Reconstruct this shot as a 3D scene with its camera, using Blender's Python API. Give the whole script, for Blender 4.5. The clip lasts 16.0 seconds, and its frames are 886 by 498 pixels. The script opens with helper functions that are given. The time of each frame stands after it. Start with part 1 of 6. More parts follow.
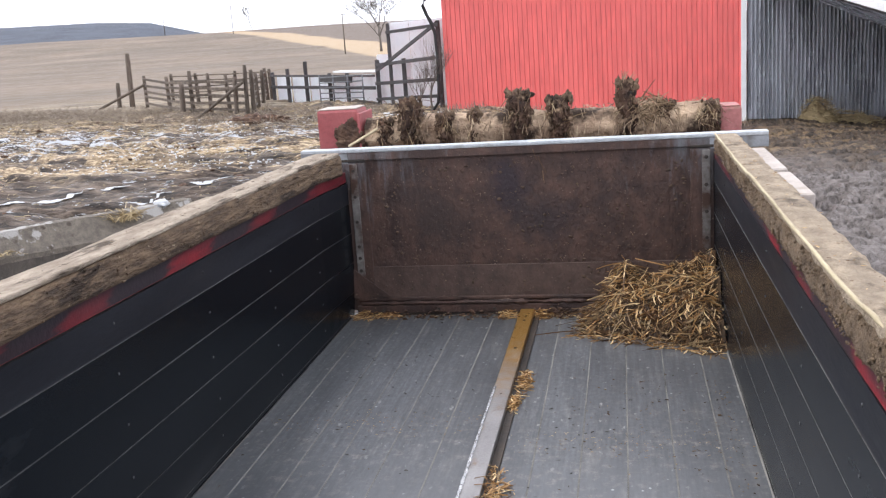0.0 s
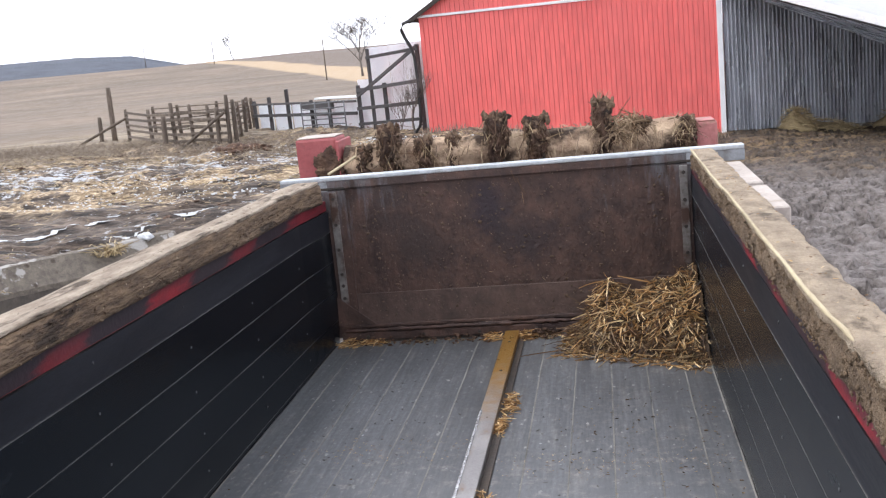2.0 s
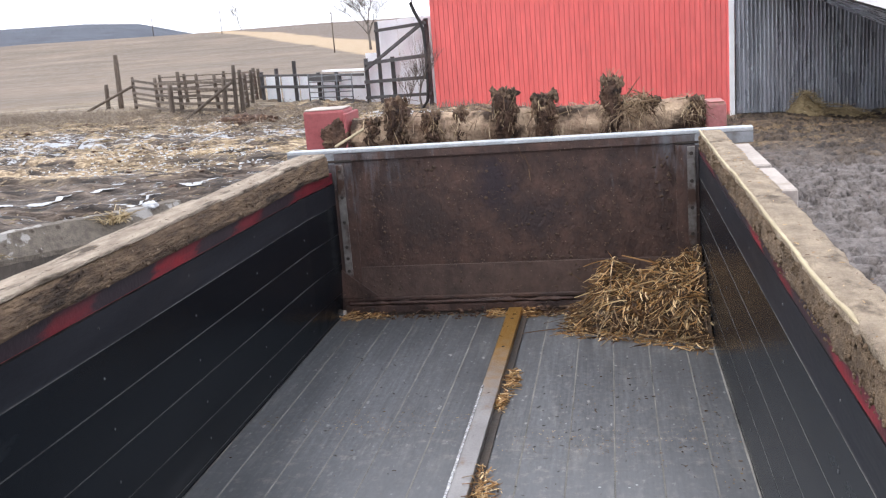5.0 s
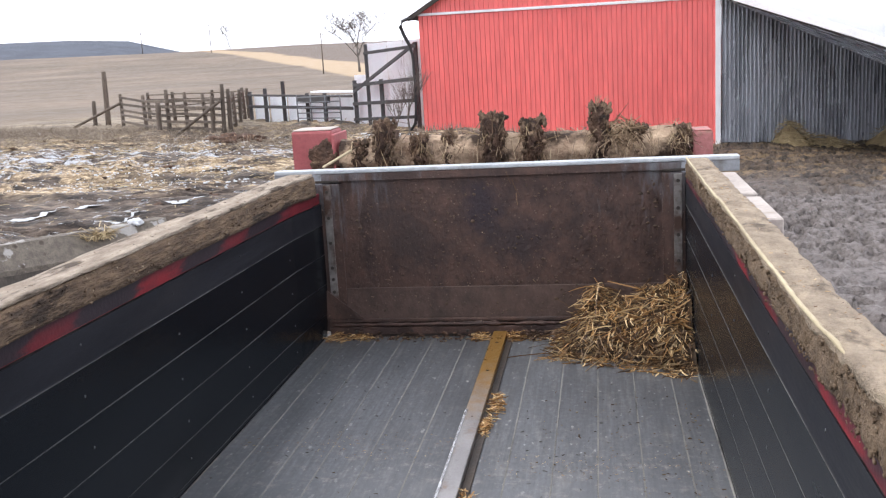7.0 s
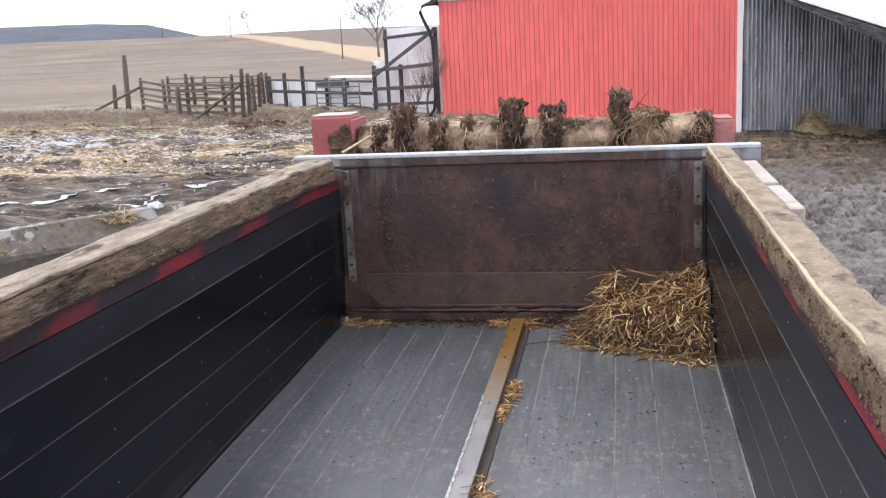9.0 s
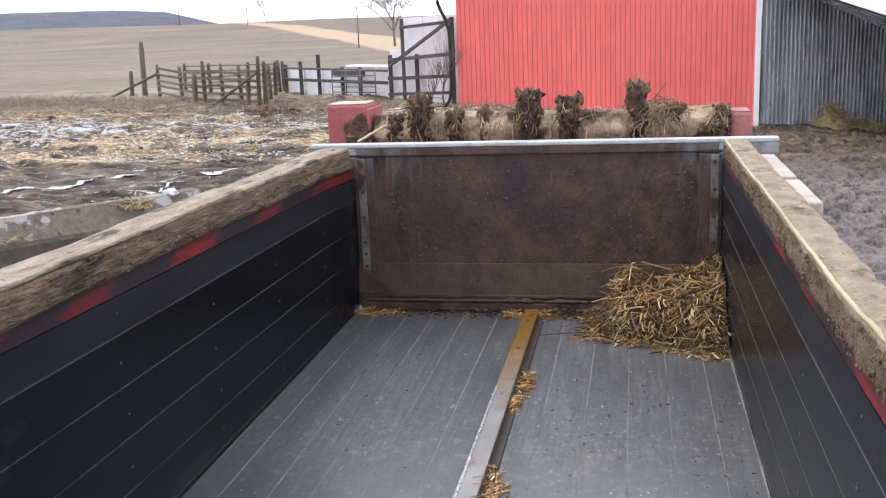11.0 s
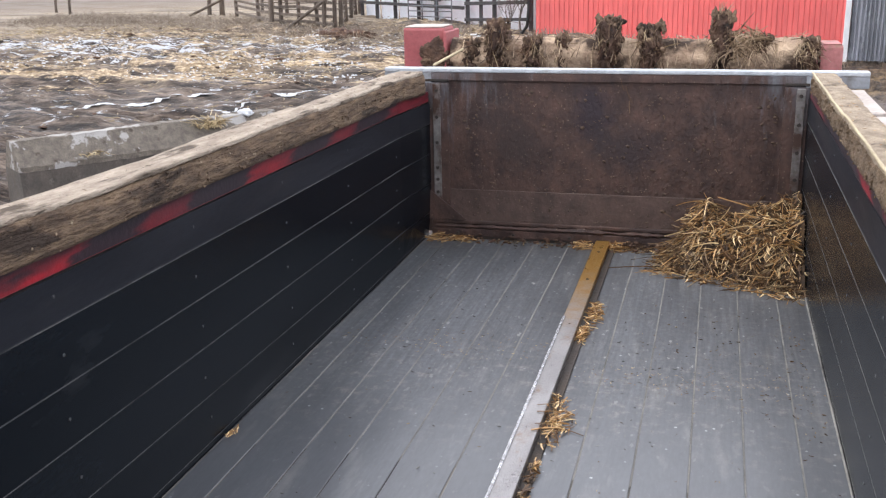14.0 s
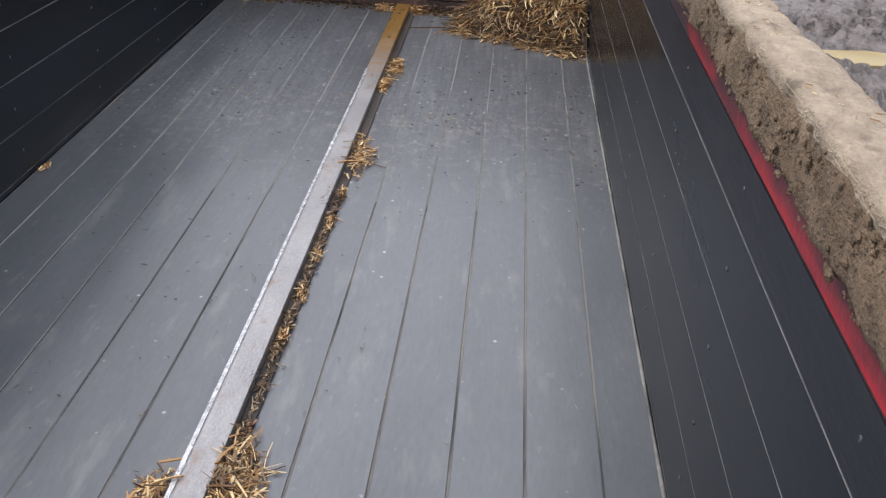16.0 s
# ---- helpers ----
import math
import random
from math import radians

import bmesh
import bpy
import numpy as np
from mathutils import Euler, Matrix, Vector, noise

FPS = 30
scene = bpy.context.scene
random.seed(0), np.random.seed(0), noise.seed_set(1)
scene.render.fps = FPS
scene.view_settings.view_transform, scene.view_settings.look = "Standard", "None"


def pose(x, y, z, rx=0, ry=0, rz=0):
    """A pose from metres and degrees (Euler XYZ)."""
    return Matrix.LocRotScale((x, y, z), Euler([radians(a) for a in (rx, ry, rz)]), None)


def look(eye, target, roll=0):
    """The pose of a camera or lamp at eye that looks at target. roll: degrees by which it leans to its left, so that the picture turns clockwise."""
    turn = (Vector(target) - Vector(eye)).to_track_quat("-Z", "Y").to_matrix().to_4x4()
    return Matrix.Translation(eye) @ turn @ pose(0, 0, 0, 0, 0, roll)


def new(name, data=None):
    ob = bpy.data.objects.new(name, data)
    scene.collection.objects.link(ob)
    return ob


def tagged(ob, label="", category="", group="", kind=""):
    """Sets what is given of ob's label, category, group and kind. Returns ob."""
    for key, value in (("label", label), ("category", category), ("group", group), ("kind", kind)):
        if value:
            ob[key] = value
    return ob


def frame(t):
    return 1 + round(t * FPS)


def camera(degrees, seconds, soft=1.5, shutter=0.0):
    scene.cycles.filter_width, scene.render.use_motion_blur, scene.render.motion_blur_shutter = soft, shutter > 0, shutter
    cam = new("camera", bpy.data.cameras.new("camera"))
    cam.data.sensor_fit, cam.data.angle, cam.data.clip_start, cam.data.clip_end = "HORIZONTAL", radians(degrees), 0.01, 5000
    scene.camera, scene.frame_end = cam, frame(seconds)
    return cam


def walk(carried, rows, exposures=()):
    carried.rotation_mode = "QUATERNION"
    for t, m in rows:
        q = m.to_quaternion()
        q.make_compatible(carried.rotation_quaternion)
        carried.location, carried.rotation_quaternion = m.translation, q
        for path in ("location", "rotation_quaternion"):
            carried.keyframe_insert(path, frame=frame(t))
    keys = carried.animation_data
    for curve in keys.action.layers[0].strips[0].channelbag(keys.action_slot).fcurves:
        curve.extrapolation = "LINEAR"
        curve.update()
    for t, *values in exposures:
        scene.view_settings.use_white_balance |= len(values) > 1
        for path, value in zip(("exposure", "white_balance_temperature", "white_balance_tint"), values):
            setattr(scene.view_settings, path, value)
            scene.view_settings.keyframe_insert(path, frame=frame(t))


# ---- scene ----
cam = camera(48.0, 16.0, soft=1.25)
PATH = [
    (0, (0.41, -4.023, 2.184), (0.048, -2.104, 1.754), -3.8),
    (0.2, (0.428, -4.024, 2.192), (0.063, -2.104, 1.765), -4.3),
    (0.5, (0.441, -4.032, 2.197), (0.1, -2.1, 1.806), -6.4),
    (1, (0.44, -4.019, 2.196), (0.13, -2.078, 1.825), -6.4),
    (1.5, (0.439, -4.015, 2.196), (0.119, -2.077, 1.819), -6.3),
    (2, (0.436, -4.019, 2.194), (0.099, -2.086, 1.804), -5.8),
    (2.5, (0.435, -4.021, 2.193), (0.088, -2.092, 1.794), -5.9),
    (3, (0.437, -4.028, 2.196), (0.091, -2.099, 1.799), -5.8),
    (3.5, (0.438, -4.029, 2.196), (0.09, -2.098, 1.806), -6.0),
    (4, (0.428, -4.022, 2.191), (0.08, -2.098, 1.77), -4.5),
    (4.5, (0.432, -4.025, 2.191), (0.079, -2.106, 1.751), -4.6),
    (6.8, (0.42, -4.016, 2.193), (0.119, -2.079, 1.798), -3.3),
    (7, (0.426, -4.02, 2.189), (0.11, -2.084, 1.796), -3.2),
    (7.5, (0.422, -4.02, 2.188), (0.087, -2.09, 1.785), -2.7),
    (8, (0.423, -4.02, 2.19), (0.078, -2.094, 1.774), -2.8),
    (10.5, (0.422, -4.021, 2.19), (0.057, -2.1, 1.768), -2.6),
    (11, (0.418, -4.019, 2.188), (0.04, -2.104, 1.752), -2.3),
    (11.5, (0.418, -4.017, 2.184), (0.036, -2.115, 1.698), -2.3),
    (12, (0.396, -4.01, 2.17), (0.029, -2.119, 1.632), -2.2),
    (12.5, (0.402, -4.017, 2.175), (0.032, -2.122, 1.652), -2.4),
    (13, (0.4, -4.013, 2.177), (0.052, -2.103, 1.695), -2.5),
    (13.2, (0.384, -4.009, 2.162), (0.035, -2.099, 1.684), -2.7),
    (13.5, (0.39, -4.012, 2.174), (-0.052, -2.124, 1.684), -1.8),
    (13.7, (0.411, -4.011, 2.173), (-0.072, -2.139, 1.661), -2.6),
    (14, (0.407, -4.01, 2.177), (-0.101, -2.162, 1.607), -1.2),
    (14.2, (0.407, -4.013, 2.15), (-0.128, -2.187, 1.531), -0.2),
    (14.5, (0.392, -4.062, 2.158), (-0.183, -2.271, 1.479), -4.1),
    (14.7, (0.405, -4.115, 2.161), (-0.06, -2.309, 1.438), -6.7),
    (15, (0.393, -4.141, 2.131), (0.07, -2.343, 1.316), -1.0),
    (15.2, (0.403, -4.169, 2.121), (0.125, -2.391, 1.249), 0.5),
    (15.5, (0.412, -4.199, 2.102), (0.25, -2.431, 1.18), 6.9),
    (15.7, (0.423, -4.241, 2.11), (0.333, -2.47, 1.184), 9.2),
    (16, (0.422, -4.247, 2.105), (0.344, -2.483, 1.166), 3.8),
]
walk(cam, [(t, look(eye, target, roll)) for t, eye, target, roll in PATH],
     ((0, 0.0), (10.5, 0.0), (11.5, -0.03), (12, 0.09), (13, 0.14), (13.5, 0.14), (14, 0.14), (14.5, 0.14), (15, 0.06), (16, -0.06)))

# ---- world, sun ----
world = bpy.data.worlds.new("overcast_sky")
scene.world = world
world.use_nodes = True
wn, wl = world.node_tree.nodes, world.node_tree.links
wn.clear()
SUN_EL, SUN_ROT = radians(52), radians(259)
sky = wn.new("ShaderNodeTexSky")
sky.sky_type = "NISHITA"
sky.sun_disc = False
sky.sun_elevation, sky.sun_rotation = SUN_EL, SUN_ROT
sky.dust_density, sky.air_density = 4.0, 1.0
sky_dim = wn.new("ShaderNodeBackground")
sky_dim.inputs[1].default_value = 0.06
cloud = wn.new("ShaderNodeBackground")
cloud.inputs[0].default_value = (0.925, 0.945, 1.05, 1)
cloud.inputs[1].default_value = 2.3
wmix = wn.new("ShaderNodeMixShader")
wmix.inputs[0].default_value = 0.85
wout = wn.new("ShaderNodeOutputWorld")
wl.new(sky.outputs[0], sky_dim.inputs[0])
wl.new(sky_dim.outputs[0], wmix.inputs[1])
wl.new(cloud.outputs[0], wmix.inputs[2])
wl.new(wmix.outputs[0], wout.inputs[0])
sun_data = bpy.data.lights.new("sun", "SUN")
sun_data.energy, sun_data.angle, sun_data.color = 1.7, radians(25), (1.0, 0.96, 0.91)
sun = new("sun", sun_data)
sun.matrix_world = look((-10, -2, 13), (0, 0, 0))


# ---- materials ----
def mat(name, a, b, scale=6.0, rough=(0.6, 0.85), metal=0.0, bump=0.25, fine=70.0, stretch=(1, 1, 1),
        stain=None, stain_scale=1.5, stain_at=(0.5, 0.65), spec=0.5, vary=0.0, spots=None, spot_scale=9.0, spot_size=0.08,
        bump_dist=0.01):
    m = bpy.data.materials.new(name)
    m.use_nodes = True
    n, l = m.node_tree.nodes, m.node_tree.links
    bsdf = n["Principled BSDF"]
    tc = n.new("ShaderNodeTexCoord")
    mp = n.new("ShaderNodeMapping")
    mp.inputs["Scale"].default_value = stretch
    l.new(tc.outputs["Object"], mp.inputs[0])

    tc_obj = n.new("ShaderNodeMapping")
    l.new(tc.outputs["Object"], tc_obj.inputs[0])

    def noise_tex(sc, detail=6.0, src=mp):
        t = n.new("ShaderNodeTexNoise")
        t.inputs["Scale"].default_value, t.inputs["Detail"].default_value = sc, detail
        t.inputs["Roughness"].default_value = 0.62
        l.new(src.outputs[0], t.inputs["Vector"])
        return t

    def ramp(src, p0, p1, c0=(0, 0, 0, 1), c1=(1, 1, 1, 1)):
        r = n.new("ShaderNodeValToRGB")
        r.color_ramp.elements[0].position, r.color_ramp.elements[1].position = p0, p1
        r.color_ramp.elements[0].color, r.color_ramp.elements[1].color = c0, c1
        l.new(src, r.inputs[0])
        return r.outputs[0]

    def mix(fac, c0, c1, mode="MIX"):
        x = n.new("ShaderNodeMixRGB")
        x.blend_type = mode
        for socket, v in zip(x.inputs, (fac, c0, c1)):
            if isinstance(v, (int, float)):
                socket.default_value = v
            elif isinstance(v, tuple):
                socket.default_value = (*v[:3], 1)
            else:
                l.new(v, socket)
        return x.outputs[0]

    big = noise_tex(scale)
    small = noise_tex(fine, 4.0)
    col = ramp(big.outputs["Fac"], 0.34, 0.66, (*a, 1), (*b, 1))
    col = mix(0.35, col, ramp(small.outputs["Fac"], 0.3, 0.7, (0.55, 0.55, 0.55, 1), (1.25, 1.25, 1.25, 1)), "MULTIPLY")
    if stain:
        st = noise_tex(stain_scale, 8.0)
        col = mix(ramp(st.outputs["Fac"], *stain_at), col, stain)
    if spots:
        vo = n.new("ShaderNodeTexVoronoi")
        vo.inputs["Scale"].default_value = spot_scale
        l.new(tc.outputs["Object"], vo.inputs["Vector"])
        here = noise_tex(spot_scale * 0.55, 3.0, tc_obj)
        near = n.new("ShaderNodeMath")
        near.operation = "MULTIPLY"
        l.new(ramp(vo.outputs["Distance"], spot_size * 0.5, spot_size, (1, 1, 1, 1), (0, 0, 0, 1)), near.inputs[0])
        l.new(ramp(here.outputs["Fac"], 0.50, 0.60), near.inputs[1])
        col = mix(near.outputs[0], col, spots)
    if vary:
        info = n.new("ShaderNodeObjectInfo")
        lo, hi = 1 - vary, 1 + vary
        col = mix(1.0, col, ramp(info.outputs["Random"], 0.0, 1.0, (lo, lo, lo, 1), (hi, hi, hi, 1)), "MULTIPLY")
    l.new(col, bsdf.inputs["Base Color"])
    rr = n.new("ShaderNodeMapRange")
    rr.inputs[1].default_value, rr.inputs[2].default_value = 0.3, 0.7
    rr.inputs[3].default_value, rr.inputs[4].default_value = rough
    l.new(big.outputs["Fac"], rr.inputs[0])
    l.new(rr.outputs[0], bsdf.inputs["Roughness"])
    bsdf.inputs["Metallic"].default_value = metal
    bsdf.inputs["Specular IOR Level"].default_value = spec
    if bump:
        bp = n.new("ShaderNodeBump")
        bp.inputs["Strength"].default_value, bp.inputs["Distance"].default_value = bump, bump_dist
        l.new(small.outputs["Fac"], bp.inputs["Height"])
        l.new(bp.outputs[0], bsdf.inputs["Normal"])
    return m


M_POLY = mat("black_poly", (0.0044, 0.0066, 0.0098), (0.0082, 0.0114, 0.0160), 3, (0.20, 0.28), bump=0.06, stretch=(1, 0.3, 1), spec=0.13,
             stain=(0.026, 0.029, 0.034), stain_scale=5.0, stain_at=(0.60, 0.80), vary=0.06)
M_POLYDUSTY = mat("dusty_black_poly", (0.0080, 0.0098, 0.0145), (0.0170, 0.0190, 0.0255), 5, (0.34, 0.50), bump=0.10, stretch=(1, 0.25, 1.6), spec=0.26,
                  stain=(0.030, 0.029, 0.032), stain_scale=6.0, stain_at=(0.54, 0.80))
M_FLOOR = mat("worn_grey_poly", (0.062, 0.067, 0.075), (0.104, 0.110, 0.119), 2.6, (0.27, 0.38), bump=0.05, stretch=(1.6, 0.35, 1), spec=0.95,
              stain=(0.20, 0.197, 0.19), stain_scale=9.0, stain_at=(0.56, 0.84), vary=0.08, spots=(0.42, 0.43, 0.43), spot_scale=21.0, spot_size=0.10)
def dust_band(m, y0, y1):
    """Dry dust lying in a ragged band across the boards."""
    n, l = m.node_tree.nodes, m.node_tree.links
    bsdf = n["Principled BSDF"]
    geo = n.new("ShaderNodeNewGeometry")
    sep = n.new("ShaderNodeSeparateXYZ")
    big, fine = n.new("ShaderNodeTexNoise"), n.new("ShaderNodeTexNoise")
    big.inputs["Scale"].default_value, fine.inputs["Scale"].default_value = 3.0, 26.0
    fine.inputs["Detail"].default_value, fine.inputs["Roughness"].default_value = 8.0, 0.75
    for t in (big, fine):
        l.new(geo.outputs["Position"], t.inputs["Vector"])
    l.new(geo.outputs["Position"], sep.inputs[0])
    add = n.new("ShaderNodeMath")
    add.operation = "MULTIPLY_ADD"
    add.inputs[1].default_value = 0.9
    l.new(big.outputs["Fac"], add.inputs[0])
    l.new(sep.outputs[1], add.inputs[2])
    band = n.new("ShaderNodeValToRGB")
    els = band.color_ramp.elements
    els[0].position, els[0].color = 0.0, (0, 0, 0, 1)
    els[1].position, els[1].color = 1.0, (0.45, 0.45, 0.45, 1)
    els.new(0.30).color = (1, 1, 1, 1)
    els.new(0.45).color = (0.35, 0.35, 0.35, 1)
    way = n.new("ShaderNodeMapRange")
    way.inputs[1].default_value, way.inputs[2].default_value = y0 + 0.45, y1 + 0.45
    l.new(add.outputs[0], way.inputs[0])
    l.new(way.outputs[0], band.inputs[0])
    spread = n.new("ShaderNodeMapRange")
    spread.inputs[1].default_value, spread.inputs[2].default_value = 0.52, 0.72
    l.new(fine.outputs["Fac"], spread.inputs[0])
    mul = n.new("ShaderNodeMath")
    mul.operation = "MULTIPLY"
    l.new(band.outputs[0], mul.inputs[0])
    l.new(spread.outputs[0], mul.inputs[1])
    x = n.new("ShaderNodeMixRGB")
    x.inputs[2].default_value = (0.27, 0.245, 0.215, 1)
    l.new(mul.outputs[0], x.inputs[0])
    l.new(bsdf.inputs["Base Color"].links[0].from_socket, x.inputs[1])
    l.new(x.outputs[0], bsdf.inputs["Base Color"])


dust_band(M_FLOOR, -1.95, 0.0)


def scuffed(m, y0, y1):
    """Scratches along the boards, scuffs and a duller, drier surface from y0 on towards the endgate."""
    n, l = m.node_tree.nodes, m.node_tree.links
    bsdf = n["Principled BSDF"]
    geo, sep = n.new("ShaderNodeNewGeometry"), n.new("ShaderNodeSeparateXYZ")
    l.new(geo.outputs["Position"], sep.inputs[0])

    def tex(scale, stretch, detail=6.0, rough=0.65):
        mp, t = n.new("ShaderNodeMapping"), n.new("ShaderNodeTexNoise")
        mp.inputs["Scale"].default_value = stretch
        t.inputs["Scale"].default_value, t.inputs["Detail"].default_value, t.inputs["Roughness"].default_value = scale, detail, rough
        l.new(geo.outputs["Position"], mp.inputs[0])
        l.new(mp.outputs[0], t.inputs["Vector"])
        return t.outputs["Fac"]

    def span(src, a, b, c, d):
        r = n.new("ShaderNodeMapRange")
        r.inputs[1].default_value, r.inputs[2].default_value, r.inputs[3].default_value, r.inputs[4].default_value = a, b, c, d
        l.new(src, r.inputs[0])
        return r.outputs[0]

    def calc(op, a, b):
        x = n.new("ShaderNodeMath")
        x.operation = op
        for socket, v in zip(x.inputs, (a, b)):
            if isinstance(v, (int, float)):
                socket.default_value = v
            else:
                l.new(v, socket)
        return x.outputs[0]

    dry = span(calc("ADD", sep.outputs[1], calc("MULTIPLY", tex(3.5, (1, 1, 1)), 0.9)), y0 + 0.45, y1 + 0.45, 0.0, 1.0)
    scratch = span(tex(9.0, (9.0, 0.35, 1), 5.0, 0.7), 0.36, 0.64, 0.70, 1.22)
    grit = span(tex(75.0, (1, 0.6, 1), 4.0, 0.7), 0.34, 0.66, 0.72, 1.25)
    tone = calc("MULTIPLY", scratch, grit)
    tone = calc("ADD", calc("MULTIPLY", calc("SUBTRACT", tone, 1.0), calc("ADD", calc("MULTIPLY", dry, 0.90), 0.10)), 1.0)
    mul, back = n.new("ShaderNodeMixRGB"), n.new("ShaderNodeMixRGB")
    mul.blend_type = "MULTIPLY"
    mul.inputs[0].default_value = 1.0
    l.new(bsdf.inputs["Base Color"].links[0].from_socket, mul.inputs[1])
    l.new(tone, mul.inputs[2])
    flecks = calc("MULTIPLY", span(tex(30.0, (1.6, 0.7, 1), 3.0, 0.5), 0.665, 0.70, 0.0, 0.7), calc("ADD", calc("MULTIPLY", dry, 0.8), 0.2))
    back.inputs[2].default_value = (0.36, 0.355, 0.34, 1)
    l.new(flecks, back.inputs[0])
    l.new(mul.outputs[0], back.inputs[1])
    l.new(back.outputs[0], bsdf.inputs["Base Color"])
    gloss = calc("ADD", calc("MULTIPLY", dry, 0.14), bsdf.inputs["Roughness"].links[0].from_socket)
    l.new(calc("ADD", gloss, calc("MULTIPLY", flecks, 0.3)), bsdf.inputs["Roughness"])


scuffed(M_FLOOR, -1.75, -1.25)
M_DUST = mat("dust_in_joint", (0.15, 0.145, 0.135), (0.27, 0.26, 0.24), 9, (0.9, 1.0), stain=(0.03, 0.03, 0.032), stain_scale=2.5, stain_at=(0.54, 0.70))
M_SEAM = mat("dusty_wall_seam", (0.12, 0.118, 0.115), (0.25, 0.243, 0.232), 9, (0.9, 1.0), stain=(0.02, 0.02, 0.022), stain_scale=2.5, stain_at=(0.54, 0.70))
# seams of the left wall, drawn darker than those of the right
M_SEAM_LEFT = mat("darker_left_wall_seam", (0.055, 0.056, 0.060), (0.12, 0.119, 0.118), 9, (0.9, 1.0), stain=(0.018, 0.018, 0.021), stain_scale=2.5, stain_at=(0.52, 0.68))
M_RIVET = mat("dull_rivet", (0.035, 0.037, 0.042), (0.075, 0.077, 0.08), 40, (0.5, 0.7))
M_JOINT = mat("dark_floor_joint", (0.03, 0.03, 0.03), (0.09, 0.085, 0.08), 9, (0.9, 1.0), stain=(0.22, 0.20, 0.17), stain_scale=1.1, stain_at=(0.48, 0.6))
M_GATE = mat("dirty_galvanised_sheet", (0.034, 0.0178, 0.0142), (0.106, 0.0600, 0.0465), 12, (0.5, 0.8), bump=0.75, fine=60, stretch=(1, 1, 0.7),
             stain=(0.030, 0.021, 0.021), stain_scale=3.4, stain_at=(0.50, 0.72), spots=(0.185, 0.135, 0.098), spot_scale=62, spot_size=0.24)


def bare_zinc(m):
    """Bare blue-grey zinc showing through the crust towards the upper corners, with drips running down."""
    n, l = m.node_tree.nodes, m.node_tree.links
    bsdf = n["Principled BSDF"]
    tc = n.new("ShaderNodeTexCoord")
    sep = n.new("ShaderNodeSeparateXYZ")
    mp = n.new("ShaderNodeMapping")
    mp.inputs["Scale"].default_value = (3.0, 1, 0.55)
    t = n.new("ShaderNodeTexNoise")
    t.inputs["Scale"].default_value, t.inputs["Detail"].default_value, t.inputs["Roughness"].default_value = 4.5, 9.0, 0.7
    out, up, side, total = (n.new("ShaderNodeMath") for _ in range(4))
    out.operation, up.operation, side.operation, total.operation = "ABSOLUTE", "MULTIPLY_ADD", "MULTIPLY_ADD", "ADD"
    up.inputs[1].default_value, up.inputs[2].default_value = 0.55, -1.02
    side.inputs[1].default_value = 0.42
    r = n.new("ShaderNodeMapRange")
    r.inputs[1].default_value, r.inputs[2].default_value = 0.60, 0.80
    r.inputs[4].default_value = 0.8
    x = n.new("ShaderNodeMixRGB")
    x.inputs[2].default_value = (0.155, 0.165, 0.182, 1)
    l.new(tc.outputs["Object"], sep.inputs[0])
    l.new(tc.outputs["Object"], mp.inputs[0])
    l.new(mp.outputs[0], t.inputs["Vector"])
    l.new(sep.outputs[0], out.inputs[0])
    l.new(sep.outputs[2], up.inputs[0])
    l.new(out.outputs[0], side.inputs[0])
    l.new(up.outputs[0], side.inputs[2])
    l.new(t.outputs["Fac"], total.inputs[0])
    l.new(side.outputs[0], total.inputs[1])
    l.new(total.outputs[0], r.inputs[0])
    l.new(r.outputs[0], x.inputs[0])
    l.new(bsdf.inputs["Base Color"].links[0].from_socket, x.inputs[1])
    l.new(x.outputs[0], bsdf.inputs["Base Color"])


bare_zinc(M_GATE)


def splash(m, x, z, rx, rz, colour):
    """A ragged dark splash on the sheet, with runs hanging from it."""
    n, l = m.node_tree.nodes, m.node_tree.links
    bsdf = n["Principled BSDF"]
    tc, mp, t, r, mx = (n.new(k) for k in ("ShaderNodeTexCoord", "ShaderNodeMapping", "ShaderNodeTexNoise", "ShaderNodeMapRange", "ShaderNodeMixRGB"))
    mp.inputs["Location"].default_value = (-x / rx, 0, -z / rz)
    mp.inputs["Scale"].default_value = (1 / rx, 0.0, 1 / rz)
    t.inputs["Scale"].default_value, t.inputs["Detail"].default_value, t.inputs["Roughness"].default_value = 17.0, 8.0, 0.75
    size, add = n.new("ShaderNodeVectorMath"), n.new("ShaderNodeMath")
    size.operation, add.operation = "LENGTH", "MULTIPLY_ADD"
    add.inputs[1].default_value = 2.4
    r.inputs[1].default_value, r.inputs[2].default_value, r.inputs[3].default_value, r.inputs[4].default_value = 2.35, 1.55, 0.0, 0.75
    mx.inputs[2].default_value = (*colour, 1)
    l.new(tc.outputs["Object"], mp.inputs[0])
    l.new(tc.outputs["Object"], t.inputs["Vector"])
    l.new(mp.outputs[0], size.inputs[0])
    l.new(t.outputs["Fac"], add.inputs[0])
    l.new(size.outputs["Value"], add.inputs[2])
    l.new(add.outputs[0], r.inputs[0])
    l.new(r.outputs[0], mx.inputs[0])
    l.new(bsdf.inputs["Base Color"].links[0].from_socket, mx.inputs[1])
    l.new(mx.outputs[0], bsdf.inputs["Base Color"])


